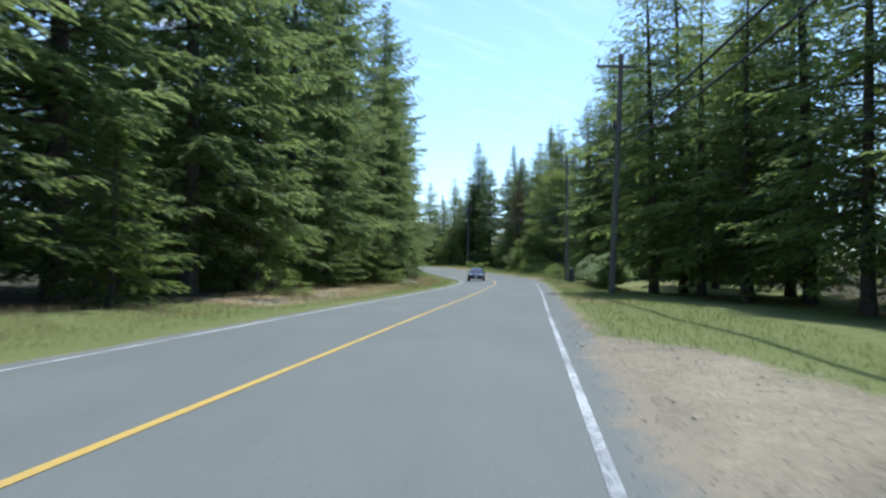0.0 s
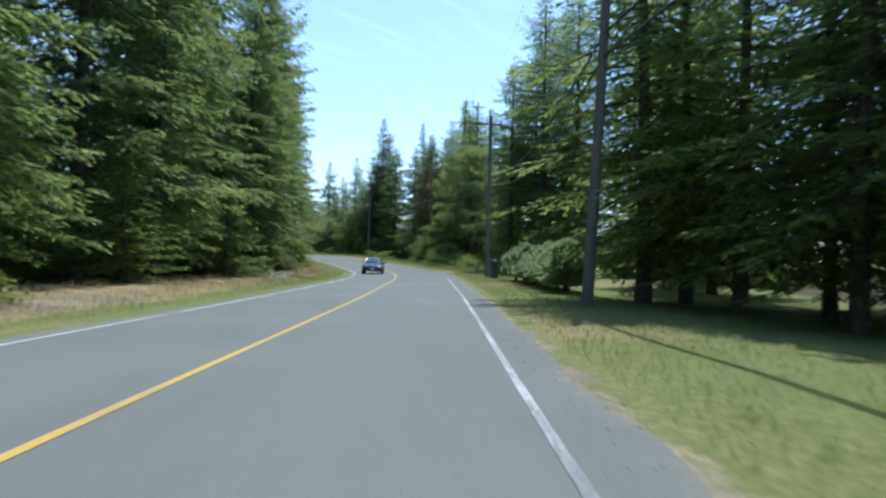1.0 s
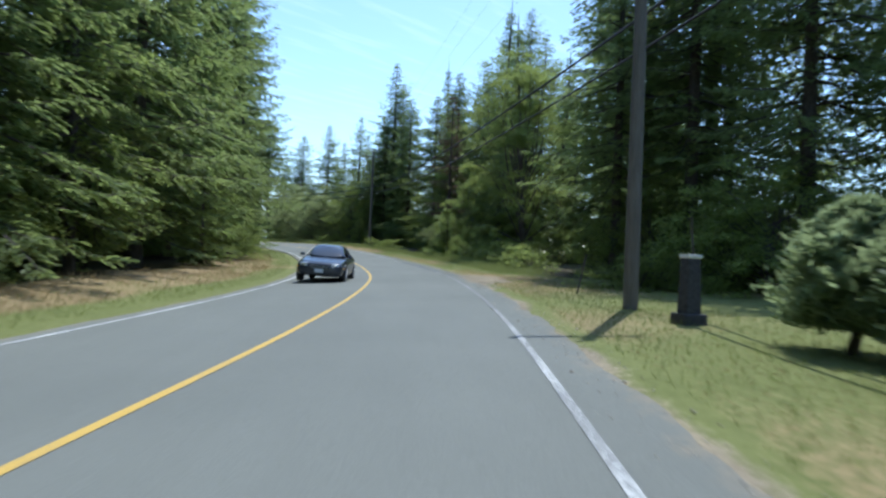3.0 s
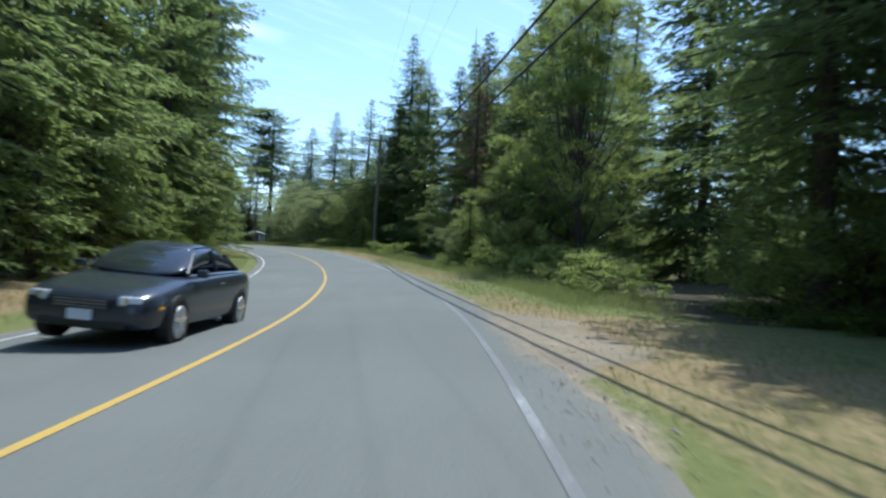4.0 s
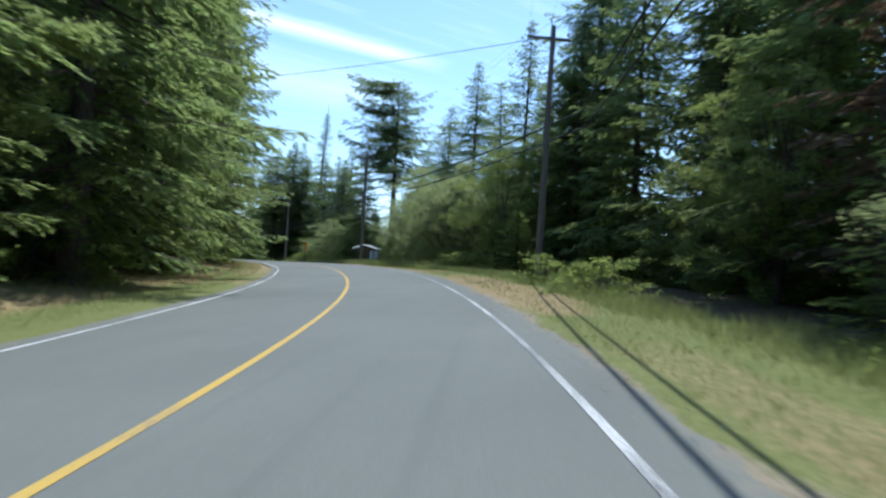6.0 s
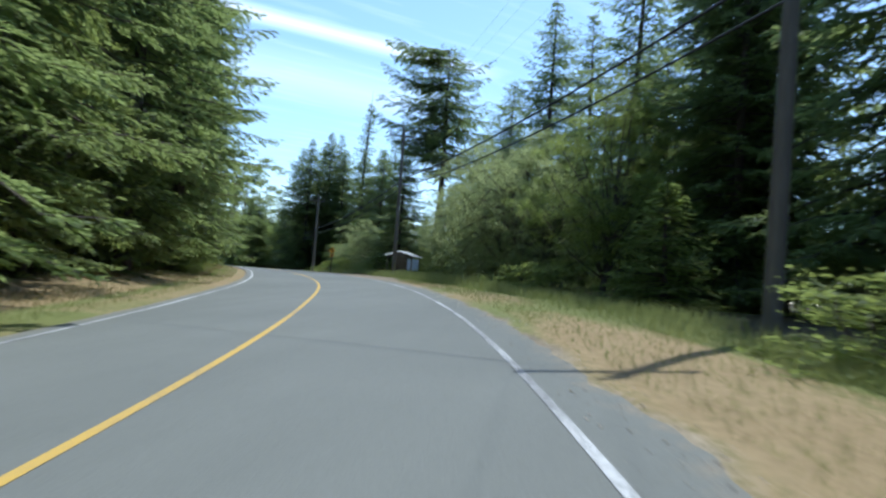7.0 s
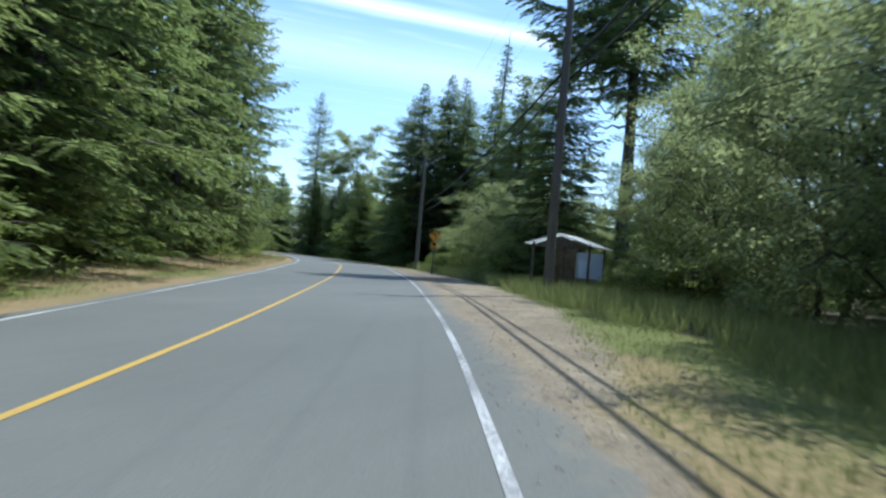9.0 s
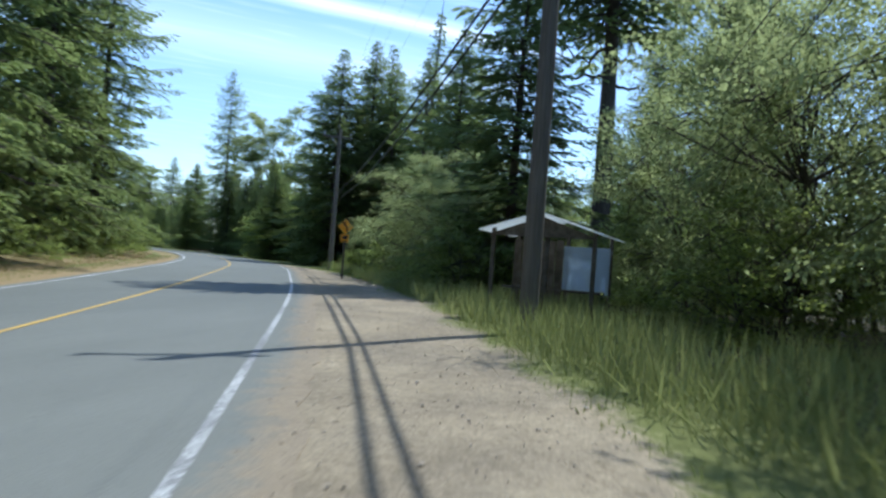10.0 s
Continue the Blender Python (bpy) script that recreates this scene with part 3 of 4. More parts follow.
def cedar(name, seed, H, R):
    """A clipped-looking columnar cedar on a short bare trunk."""
    rng = np.random.default_rng(seed)
    root = new(name)
    zs = np.linspace(-0.2, H * 0.9, 8)
    v, f = tube(np.c_[rng.normal(0, 0.02, (8, 2)), zs], 0.075 * (1 - zs / H * 0.85), 7)
    mesh_object("trunk", v, f, BARK, root, smooth=True)
    n = 15000
    u = rng.random(n)
    az = rng.uniform(0, 2 * math.pi, n)
    prof = np.clip(np.minimum(1, 0.62 + u * 2) * (1 - u ** 2.2) ** 0.75, 0.03, 1)
    lum = 1 + 0.26 * np.sin(az * 2 + u * 7 + seed) + 0.22 * np.sin(az * 5 - u * 17) + 0.18 * np.sin(az * 9 + u * 37)
    lum *= np.where(rng.random(n) < 0.10, rng.uniform(1.05, 1.45, n), 1.0)
    r = R * prof * lum * rng.uniform(0.35, 1.0, n) ** 0.5
    o = np.c_[r * np.cos(az), r * np.sin(az), 0.35 + u * (H - 0.4)]
    out = np.c_[np.cos(az), np.sin(az), np.zeros(n)]
    w = out * 0.7 + np.array([0, 0, 0.6]) + rng.normal(0, 0.45, (n, 3))
    leaf_mesh("foliage", leaves(o, w, rng.normal(0, 1, (n, 3)), rng.uniform(0.09, 0.24, n), rng.uniform(0.03, 0.065, n)), CEDAR, root)
    return root


def plant_all(proto, spots, label, category, group, sink=0.0):
    """Stands copies of one plant at (x, y, height scale, width scale); the first spot takes the plant itself."""
    tagged(proto, label, category, group)
    rng = random.Random(len(spots) + 17)

    def at(x, y, sz, sw):
        return pose(x, y, height_at(x, y) - sink, 0, 0, rng.uniform(0, 360)) @ Matrix.Diagonal((sw, sw, sz, 1))

    for spot in spots[1:]:
        copy_thing(proto, at(*spot))
    proto.matrix_basis = at(*spots[0])


def band(y0, y1, lat0, lat1, count, seed, lo=0.8, hi=1.15, avoid=()):
    """Scattered spots between two lines beside the road, kept apart."""
    rng = random.Random(seed)
    out = []
    tries = 0
    while len(out) < count and tries < 4000:
        tries += 1
        y, a = rng.uniform(y0, y1), rng.uniform(lat0, lat1)
        p = place(y, a)
        if any((p.x - q[0]) ** 2 + (p.y - q[1]) ** 2 < 2.2 ** 2 for q in out):
            continue
        if any((p.x - q[0]) ** 2 + (p.y - q[1]) ** 2 < q[2] ** 2 for q in avoid):
            continue
        s = rng.uniform(lo, hi)
        out.append((p.x, p.y, s, s * rng.uniform(0.85, 1.15)))
    return out


def spot(y, lat, sz=1.0, sw=1.0):
    p = place(y, lat)
    return (p.x, p.y, sz, sw)

FIR = conifer("fir_tree", 1, 28.5, 5.7, 1.4, NEEDLE, gap=0.58, full=0.50, ragged=0.46, lift=0.42, dense=1.1)
FIR_B = conifer("fir_tree", 2, 22.5, 5.6, 0.3, NEEDLE, gap=0.52, droop=0.36, ragged=0.42, full=0.55, lift=0.40, dense=1.4)
SLIM = conifer("slim_fir_tree", 3, 26.0, 3.0, 1.5, NEEDLE, gap=0.50, ragged=0.5, bare=0.10, droop=0.45, leader=1.6, full=0.62, lift=0.3)
OPEN = conifer("old_fir_tree", 4, 27.5, 5.4, 4.2, NEEDLE, gap=0.50, ragged=0.6, full=0.40, droop=0.22, bare=0.12, lift=0.4, dense=0.75)
SNAG = conifer("half_dead_fir_tree", 17, 30.0, 3.6, 16.0, NEEDLE, gap=0.75, ragged=0.75, full=0.25, droop=0.10, bare=0.45, leader=1.2, dense=0.7, lift=0.3)
HEM = conifer("hemlock_tree", 5, 17.5, 4.9, 1.8, NEEDLE_PALE, gap=0.52, droop=0.44, full=0.7, spray=0.9, lift=0.4, dense=0.7)
NEARFIR = conifer("fir_tree", 6, 21.0, 5.2, 1.6, NEEDLE, gap=0.52, droop=0.42, ragged=0.4, full=0.68, lift=0.4, dense=0.7)
DYING = conifer("dying_fir_tree", 7, 17.0, 3.0, 1.5, NEEDLE_DRY, gap=0.5, ragged=0.5, bare=0.2, dense=0.7)
YOUNG = conifer("young_fir_tree", 8, 7.0, 2.2, 0.2, NEEDLE_PALE, gap=0.26, droop=0.3, spray=0.7)
MAPLE = broadleaf("leafy_tree", 11, 14.5, 4.5, LEAF, clear=0.06, tips=760, per=96, leaf=0.135)
ALDER = broadleaf("pale_leafy_tree", 12, 16.5, 5.2, LEAF_PALE, clear=0.10, tips=520, per=120, leaf=0.20)
WILLOW = broadleaf("pale_leafy_tree", 15, 8.4, 3.9, LEAF_PALE, clear=0.04, tips=900, per=80, leaf=0.105, stems=3)
PINE = conifer("old_pine_tree", 16, 25.2, 6.6, 11.5, NEEDLE, gap=0.50, ragged=0.5, full=0.40, droop=0.16, trunk_r=0.46, dense=1.3, lift=0.3,
               flag=((24.4, 6.8, 205, 0.05), (23.4, 6.2, 192, 0.0), (20.5, 8.0, 222, 0.0), (18.0, 8.4, 235, 0.0), (15.5, 8.0, 215, -0.05), (13.5, 7.2, 230, -0.05)))
THICKET = broadleaf("tall_shrub", 13, 5.4, 2.7, LEAF, clear=0.0, tips=360, per=48, leaf=0.145, stems=5)
SHRUB = broadleaf("shrub", 14, 1.7, 1.2, LEAF, clear=0.0, tips=130, per=30, leaf=0.12, stems=6)

POLE_C = (-15.2, 175.8)
STAND = (-15.55, 179.4)
clear_of = [(*STAND, 3.8), (*POLE_C, 2.2), (4.8, 135.2, 2.0), (10.7, 62.8, 2.5), (8.0, 33.8, 1.3)]

# trees whose tops stand against the sky, then the forest's edge, then what closes it behind
fir_spots = [spot(202, -9.4, 0.86, 1.0), (7.7, 153.3, 0.96, 0.95), (-3.1, 171.2, 0.72, 0.8), (-42.8, 229.0, 0.80, 0.85), (-31.6, 222.9, 0.72, 0.9), (-37.1, 233.0, 0.74, 0.9)]
fir_spots += [spot(y, a, s, 1.0) for y, a, s in ((8, -13, 1.0), (16, -12, 1.1), (23, -12.5, 1.05), (31, -12, 1.1), (38, -12.5, 1.0), (47, -13.0, 1.1), (54, -12.5, 1.05), (62, -13.4, 1.1),
                                                 (78, -12.2, 1.1), (86, -11.8, 1.15), (94, -11.8, 1.05), (103, -11.4, 1.0), (113, -9.9, 1.0), (122, -8.0, 1.05), (130, -8.6, 1.0), (138, -9.4, 1.0), (149, -8.6, 0.9), (158, -7.8, 0.85), (167, -8.8, 0.9))]
fir_spots += band(-20, 64, -26, -16, 16, 101) + band(64, 151, -26, -16, 16, 102) + band(151, 203, -28, -14, 16, 103, 0.75, 1.0)
fir_spots += band(122, 155, 17, 28, 10, 104, 0.7, 0.9, clear_of) + band(161, 214, 20, 34, 10, 107, 0.5, 0.75, clear_of) + band(229, 270, 9, 45, 16, 105, 0.38, 0.52)
plant_all(FIR, fir_spots, "tall dark green fir with drooping limbs", "tree", "forest firs")

firb_spots = [(-43.6, 226.5, 1.0, 1.0), (-45.2, 222.6, 0.92, 0.95), (-49.0, 228.0, 0.9, 1.0), (-40.0, 224.0, 0.86, 1.0), (-46.8, 231.5, 0.98, 0.9), (-19.0, 188.6, 0.57, 0.72), (-34.5, 218.0, 0.8, 0.85), (-27.6, 206.5, 0.72, 0.8), (23.0, 101.5, 1.0, 0.95), (-12.2, 126.4, 1.0, 0.95), (-16.3, 136.0, 0.95, 0.9)]
firb_spots += [spot(y, a, s, w) for y, a, s, w in ((69, -11.0, 0.95, 0.9), (145, -10.8, 1.16, 0.95), (154, -11.4, 1.22, 0.95), (163, -11.4, 1.22, 0.95), (174, -9.4, 1.25, 1.0), (183, -9.6, 1.25, 1.0), (193, -10.2, 1.2, 1.0), (207, -15.0, 1.0, 0.95),
                                                   (119, 15.5, 0.8, 0.8), (128, 15.5, 0.9, 0.85), (136, 16.0, 0.85, 0.8), (144, 16.0, 0.9, 0.85), (151, 15.5, 0.8, 0.8))]
firb_spots += [spot(236 + 4 * i, 10.5 + 4.5 * (i % 3), 0.48 + 0.05 * (i % 4), 0.8) for i in range(13)]
firb_spots += band(-20, 214, -42, -26, 26, 111) + band(108, 165, 24, 44, 10, 112, 0.7, 0.95) + band(222, 266, 8, 75, 26, 113, 0.48, 0.68) + band(-20, 59, 24, 40, 8, 114) + band(206, 262, -45, -10, 16, 115, 0.55, 0.85) + band(218, 285, -30, -11, 26, 116, 0.55, 0.85) + band(301, 330, -24, 24, 26, 117, 0.8, 1.1) + band(232, 296, 7.5, 16, 18, 118, 0.38, 0.52)
plant_all(FIR_B, firb_spots, "dense dark green fir branched to the ground", "tree", "forest firs")

plant_all(SLIM, [(-45.6, 245.0, 1.35, 1.3), (16.0, 151.0, 1.09, 1.05)] + band(108, 122, 14, 22, 3, 120, 0.8, 1.0, clear_of) + band(214, 256, 9, 24, 8, 121, 0.45, 0.6),
          "slim fir with thin ragged crown", "tree", "forest firs")
plant_all(OPEN, [(-87.7, 262.2, 1.13, 0.85), (19.1, 77.9, 0.95, 0.9), (23.2, 84.7, 1.0, 1.0), (21.0, 88.0, 0.9, 0.9), (18.6, 110.0, 0.82, 0.62), (16.8, 80.8, 0.74, 0.72), (26.0, 73.7, 1.0, 1.0), (27.8, 62.7, 0.95, 1.0), (31.3, 76.2, 1.0, 1.0), (-10.6, 200.3, 0.85, 0.9), (20.2, 71.3, 0.9, 0.8)],
          "old fir with a tall bare trunk and open ragged crown", "tree", "open-crowned firs")
plant_all(SNAG, [(22.5, 136.4, 1.0, 1.0)], "half-dead fir with a bare leader and few limbs", "tree", "dying firs")
plant_all(NEARFIR, [(14.5, 27.8, 1.0, 0.9), (15.3, 19.0, 0.95, 0.95), (12.7, 37.1, 0.9, 0.75), (17.1, 34.6, 1.0, 0.9), (20.6, 24.7, 1.05, 1.0), (17.6, 10.1, 1.0, 1.0), (22.0, 80.0, 0.75, 0.8), (7.2, 155.0, 0.85, 0.85), (2.4, 157.5, 0.95, 0.85), (6.2, 163.0, 1.0, 0.95), (0.2, 164.5, 0.8, 0.8), (4.4, 160.3, 0.65, 0.8)],
          "big dark fir with low sweeping branches", "tree", "roadside firs")
plant_all(HEM, [(11.0, 36.6, 1.0, 1.05), (12.0, 32.6, 0.85, 0.85), (12.2, 28.4, 0.8, 0.78), (13.0, 21.5, 0.9, 0.9), (13.4, 13.5, 0.9, 0.9), (16.2, 41.8, 0.85, 0.85), (13.6, 31.2, 0.8, 0.75), (16.6, 46.8, 0.7, 0.8), (20.2, 51.4, 0.6, 0.8)] + [spot(35, -10.6, 0.95, 0.75), spot(50, -10.8, 1.0, 0.8), spot(75, -10.6, 0.9, 0.8), spot(98, -10.2, 0.9, 0.8), spot(132, -10.2, 0.75, 0.75), spot(166, -9.8, 0.7, 0.7)],
          "light green hemlock with feathery drooping branches", "tree", "hemlocks")
plant_all(DYING, [(12.9, 120.4, 0.95, 1.0), (15.2, 146.7, 0.8, 0.8)], "dying fir with brown needles", "tree", "dying firs")
plant_all(YOUNG, [spot(21, -9.4, 0.8, 1.0), spot(43, -9.4, 0.7, 1.0), spot(57, -9.6, 0.8, 1.0), spot(89, -9.0, 0.8, 1.0), spot(105, -9.0, 0.7, 0.9), spot(134, -8.6, 0.8, 1.0), (11.7, 108.3, 0.6, 0.8), (11.5, 115.4, 0.55, 0.8), spot(142, 9.5, 0.5, 0.8)],
          "small bushy young fir", "tree", "young firs")
plant_all(MAPLE, [(17.2, 103.0, 1.12, 0.95), (13.8, 112.0, 0.50, 0.5), (12.2, 125.9, 0.6, 0.6), (1.6, 150.6, 0.62, 0.55)] + [spot(117, -10.5, 0.8, 0.7), spot(142, -10, 0.7, 0.7)],
          "broad leafy tree in full green leaf", "tree", "leafy trees")
plant_all(ALDER, [(-77.0, 260.0, 1.40, 1.25), (-70.0, 256.0, 0.9, 1.0)], "pale green airy leafy tree", "tree", "leafy trees")
plant_all(WILLOW, [(-10.2, 182.0, 1.0, 0.9), (-7.6, 187.4, 1.1, 1.0), (-7.4, 175.6, 1.2, 1.0), (-5.4, 170.6, 1.1, 0.9), (-4.4, 165.2, 1.1, 0.95), (-12.6, 186.5, 0.8, 0.75), (-20.6, 193.0, 0.62, 0.7), (-24.2, 196.2, 0.7, 0.75), (-27.5, 201.0, 0.62, 0.75), (-22.6, 201.5, 0.8, 0.8), (-2.4, 160.2, 0.85, 0.8), spot(112, 10.2, 0.42, 0.5), spot(158, -9.6, 0.6, 0.6)],
          "pale olive-green leafy tree with small leaves", "tree", "leafy trees")


def dead_limbs(tree):
    """Gnarled dead boughs low on the bare trunk."""
    rng = np.random.default_rng(9)
    for z, az, L in ((10.8, 188, 2.6), (9.6, 172, 3.0), (11.6, 200, 2.4), (9.0, 20, 1.6), (10.4, 320, 1.8)):
        s = np.linspace(0, 1, 8)
        a = radians(az) + np.cumsum(rng.normal(0, 0.22, 8))
        step = L / 8
        pts = np.c_[np.cumsum(np.cos(a)) * step, np.cumsum(np.sin(a)) * step, z + np.cumsum(rng.normal(-0.05, 0.6, 8)) * step]
        v, f = tube(pts, 0.085 * (1 - 0.8 * s), 6)
        mesh_object("dead_limb", v, f, BARK, tree, smooth=True)


dead_limbs(PINE)
plant_all(PINE, [(-16.6, 194.5, 1.0, 0.95)], "tall old pine with thick bare trunk and dense crown", "tree", "open-crowned firs")
PINE.matrix_basis = pose(-16.6, 194.5, height_at(-16.6, 194.5))
plant_all(THICKET, [(-11.4, 178.6, 0.55, 0.7), (-31.2, 209.8, 0.75, 1.0), (-19.6, 186.0, 0.5, 0.7), (15.2, 97.2, 0.34, 0.5), (13.4, 105.6, 0.45, 0.5), (-34.0, 213.8, 0.8, 1.1), (-20.7, 196.5, 1.0, 1.0), (-12.9, 191.6, 0.8, 1.0)]
          + [spot(161, -9.0, 0.55, 0.85), spot(154, -9.0, 0.5, 0.85), spot(172, -9.2, 0.45, 0.8), spot(113, -9.2, 0.5, 0.8), spot(123, -9.2, 0.5, 0.85), spot(101, -9.2, 0.5, 0.8), spot(217, -9, 0.6, 1.0), spot(227, -8.5, 0.7, 1.2), spot(237, -9, 0.8, 1.2)]
          + band(-10, 214, -20, -12.5, 70, 131, 0.5, 0.9) + band(108, 163, 11.5, 20, 16, 132, 0.5, 0.9, clear_of) + band(213, 262, 8, 62, 46, 133, 0.9, 1.6) + band(208, 275, -28, -10.5, 46, 136, 0.6, 1.1) + band(301, 316, -18, 18, 14, 137, 1.2, 2.0)  + band(64, 93, 16, 30, 24, 135, 0.6, 0.9, clear_of) + band(-10, 60, 19, 34, 22, 138, 0.6, 1.0) + band(68, 84, 11.5, 17, 12, 139, 0.5, 0.8, clear_of),
          "tall leafy shrub at the forest's edge", "shrub", "roadside shrubs")
plant_all(SHRUB, [spot(y, a, s, 1.0) for y, a, s in ((32, -8.4, 0.7), (59, -8.8, 0.6), (71, 8.8, 0.7), (72, 9.8, 0.6), (88, 9.6, 0.7), (90.5, 9.2, 0.5), (93, 9.4, 0.8), (95.2, 9.0, 0.55), (98, 9.3, 0.85), (101, 8.9, 0.6), (103.5, 9.4, 0.9), (106.6, 8.8, 0.6), (109, 8.6, 0.8), (112, 8.9, 0.7), (126, 7.8, 0.6), (132, 8.2, 0.6), (149, 8.6, 0.6), (163, -7.9, 0.9), (158, -7.7, 0.8), (166, -7.8, 0.8), (200, 7.6, 0.8), (206, 7.8, 0.8), (195, 8.3, 0.9), (106, -8.0, 0.7), (130, -7.9, 0.7), (188, -8.4, 0.9), (192, -9.3, 1.3), (195, -8.3, 0.8), (198, -10.2, 1.4), (201, -8.6, 1.0), (205, -9.8, 1.3), (210, -8.8, 1.0), (214, -9.6, 1.3), (155, 9.0, 0.7))],
          "low leafy roadside shrub", "shrub", "roadside shrubs")
HEDGE = cedar("cedar_shrub", 21, 2.1, 0.74)
plant_all(HEDGE, [spot(46.5 + 1.05 * i, 7.8 + 0.2 * math.sin(i * 1.7), 0.92 + 0.08 * math.sin(i * 2.1) + 0.05 * math.cos(i * 5.3), 0.95 + 0.18 * math.cos(i * 3.7)) for i in range(-5, 11)], "columnar clipped cedar on a short bare trunk", "hedge shrub", "cedar hedge")


# ---------------------------------------------------------------- grass
def grass(name, y0, y1, lat0, lat1, count, tall, mat, seed, label, patch=0.0):
    rng = np.random.default_rng(seed)
    ys, la = rng.uniform(y0, y1, count), rng.uniform(lat0, lat1, count)
    reach = LANE + 0.75 + np.array([right_gravel(y) for y in ys])
    keep = (la < 0) | (la > reach)
    o = place_many(ys[keep], la[keep])
    if patch:
        o = o[[lump(x, y, 2.2, seed) >= patch - 0.5 for x, y, _ in o.tolist()]]
    n = len(o)
    w = np.array([0, 0, 1.0]) + rng.normal(0, 0.35, (n, 3))
    v = leaves(o, w, rng.normal(0, 1, (n, 3)), tall * rng.uniform(0.5, 1.3, n), rng.uniform(0.008, 0.018, n) * (0.6 + tall))
    root = leaf_mesh(name, v, mat, None)
    return tagged(root, label, "grass", kind="stuff")


grass("grass", 4, 212, -7.5, -4.3, 40000, 0.13, GRASS, 31, "short green verge grass")
grass("dry_grass", 4, 212, -9.0, -5.6, 36000, 0.28, DRY_GRASS, 32, "tall dry straw-coloured grass", 0.45)
grass("grass", 4, 160, 4.5, 8.5, 44000, 0.13, GRASS, 33, "short green verge grass")
grass("dry_grass", 26, 74, 4.7, 8.4, 26000, 0.045, DRY_GRASS, 37, "short dry straw-coloured grass", 0.42)
grass("dry_grass", 72, 160, 4.6, 6.2, 8000, 0.05, DRY_GRASS, 34, "dry straw-coloured grass", 0.5)
grass("grass", 156, 212, 4.9, 7.8, 16000, 0.10, GRASS, 38, "green grass along the gravel's rim")
grass("tall_grass", 82, 162, 6.3, 9.0, 30000, 0.36, TALL_GRASS, 35, "tall green grass along the trees", 0.35)
grass("tall_grass", 154, 212, 6.7, 11.5, 42000, 0.62, TALL_GRASS, 36, "tall green and yellow grass round the pole", 0.2)


def stones():
    """Loose stones and clods on the bare shoulders, a heap of small facets each."""
    rng = np.random.default_rng(77)
    base = np.array([(1, 0, 0), (-1, 0, 0), (0, 1, 0), (0, -1, 0), (0, 0, 1), (0, 0, -1)], float)
    tri = [(0, 2, 4), (2, 1, 4), (1, 3, 4), (3, 0, 4), (2, 0, 5), (1, 2, 5), (3, 1, 5), (0, 3, 5)]
    verts, faces = [], []
    for lo, hi, count in ((1, 17, 1500), (70, 84, 900), (158, 214, 4200), (17, 158, 2000)):
        for _ in range(count):
            y = rng.uniform(lo, hi)
            a = LANE + 0.12 + rng.random() ** 0.8 * (0.9 + right_gravel(y))
            p = np.array(place(float(y), float(a), 0.025))
            s = rng.uniform(0.005, 0.015) * (2.0 if rng.random() < 0.04 else 1)
            k = len(verts)
            verts += (p + base * s * rng.uniform(0.6, 1.3, (6, 3)) * np.array([1, 1, 0.7])).tolist()
            faces += [tuple(k + i for i in t) for t in tri]
    ob = mesh_object("gravel_stones", np.array(verts), faces, STONE)
    return tagged(ob, "loose grey and tan stones on the shoulder", "gravel", kind="stuff")


stones()


# ---------------------------------------------------------------- poles and wires
def utility_pole(x, y, H, road_angle, arm=True, lean=(0, 0)):
    z = height_at(x, y)
    root = new("utility_pole")
    root.matrix_basis = pose(x, y, z, lean[0], lean[1], road_angle)
    bm = bmesh.new()
    rod(bm, (0, 0, -0.5), (0, 0, H), 0.17, 0.11, 16)
    part("pole", bm, POLE_WOOD, root)
    if arm:
        bm = bmesh.new()
        box(bm, (2.0, 0.10, 0.12), (-0.15, 0.14, H - 0.55), 0.012)
        part("crossarm", bm, POLE_WOOD, root)
        for s in (-1, 1):
            bm = bmesh.new()
            rod(bm, (s * 0.55 - 0.1, 0.14, H - 0.6), (0, 0.12, H - 1.15), 0.015, 0.015, 6)
            part("brace", bm, STEEL, root)
        for px in (-1.05, -0.1, 0.75):
            bm = bmesh.new()
            zz = H - 0.48 if px != -0.1 else H + 0.02
            rod(bm, (px, 0.14 if px != -0.1 else 0, zz), (px, 0.14 if px != -0.1 else 0, zz + 0.12), 0.03, 0.03, 8)
            rod(bm, (px, 0.14 if px != -0.1 else 0, zz + 0.12), (px, 0.14 if px != -0.1 else 0, zz + 0.26), 0.06, 0.035, 10)
            part("insulator", bm, PORCELAIN, root)
    return tagged(root, "weathered grey-brown wooden utility pole carrying wires", "utility pole", "utility poles")


POLES = [(8.1, 33.7, 11.6, -6, True, (0, 2.4)), (11.2, 63.5, 11.4, 0, True, (0, 0)), (4.8, 135.2, 11.6, 14, True, (0, 0.5)), (*POLE_C, 12.0, 28, True, (0, 0)), (-36.3, 207.0, 9.8, 33, True, (0, 0))]
for row in POLES:
    utility_pole(*row)


def wire(name, a, b, sag, r, label):
    a, b = Vector(a), Vector(b)
    s = np.linspace(0, 1, 17)
    pts = np.array([tuple(a.lerp(b, float(k)) - Vector((0, 0, 4 * sag * k * (1 - k)))) for k in s])
    v, f = tube(pts, np.full(17, r), 6)
    return tagged(mesh_object(name, v, f, WIRE_BLACK, smooth=True), label, "cable", "overhead wires")


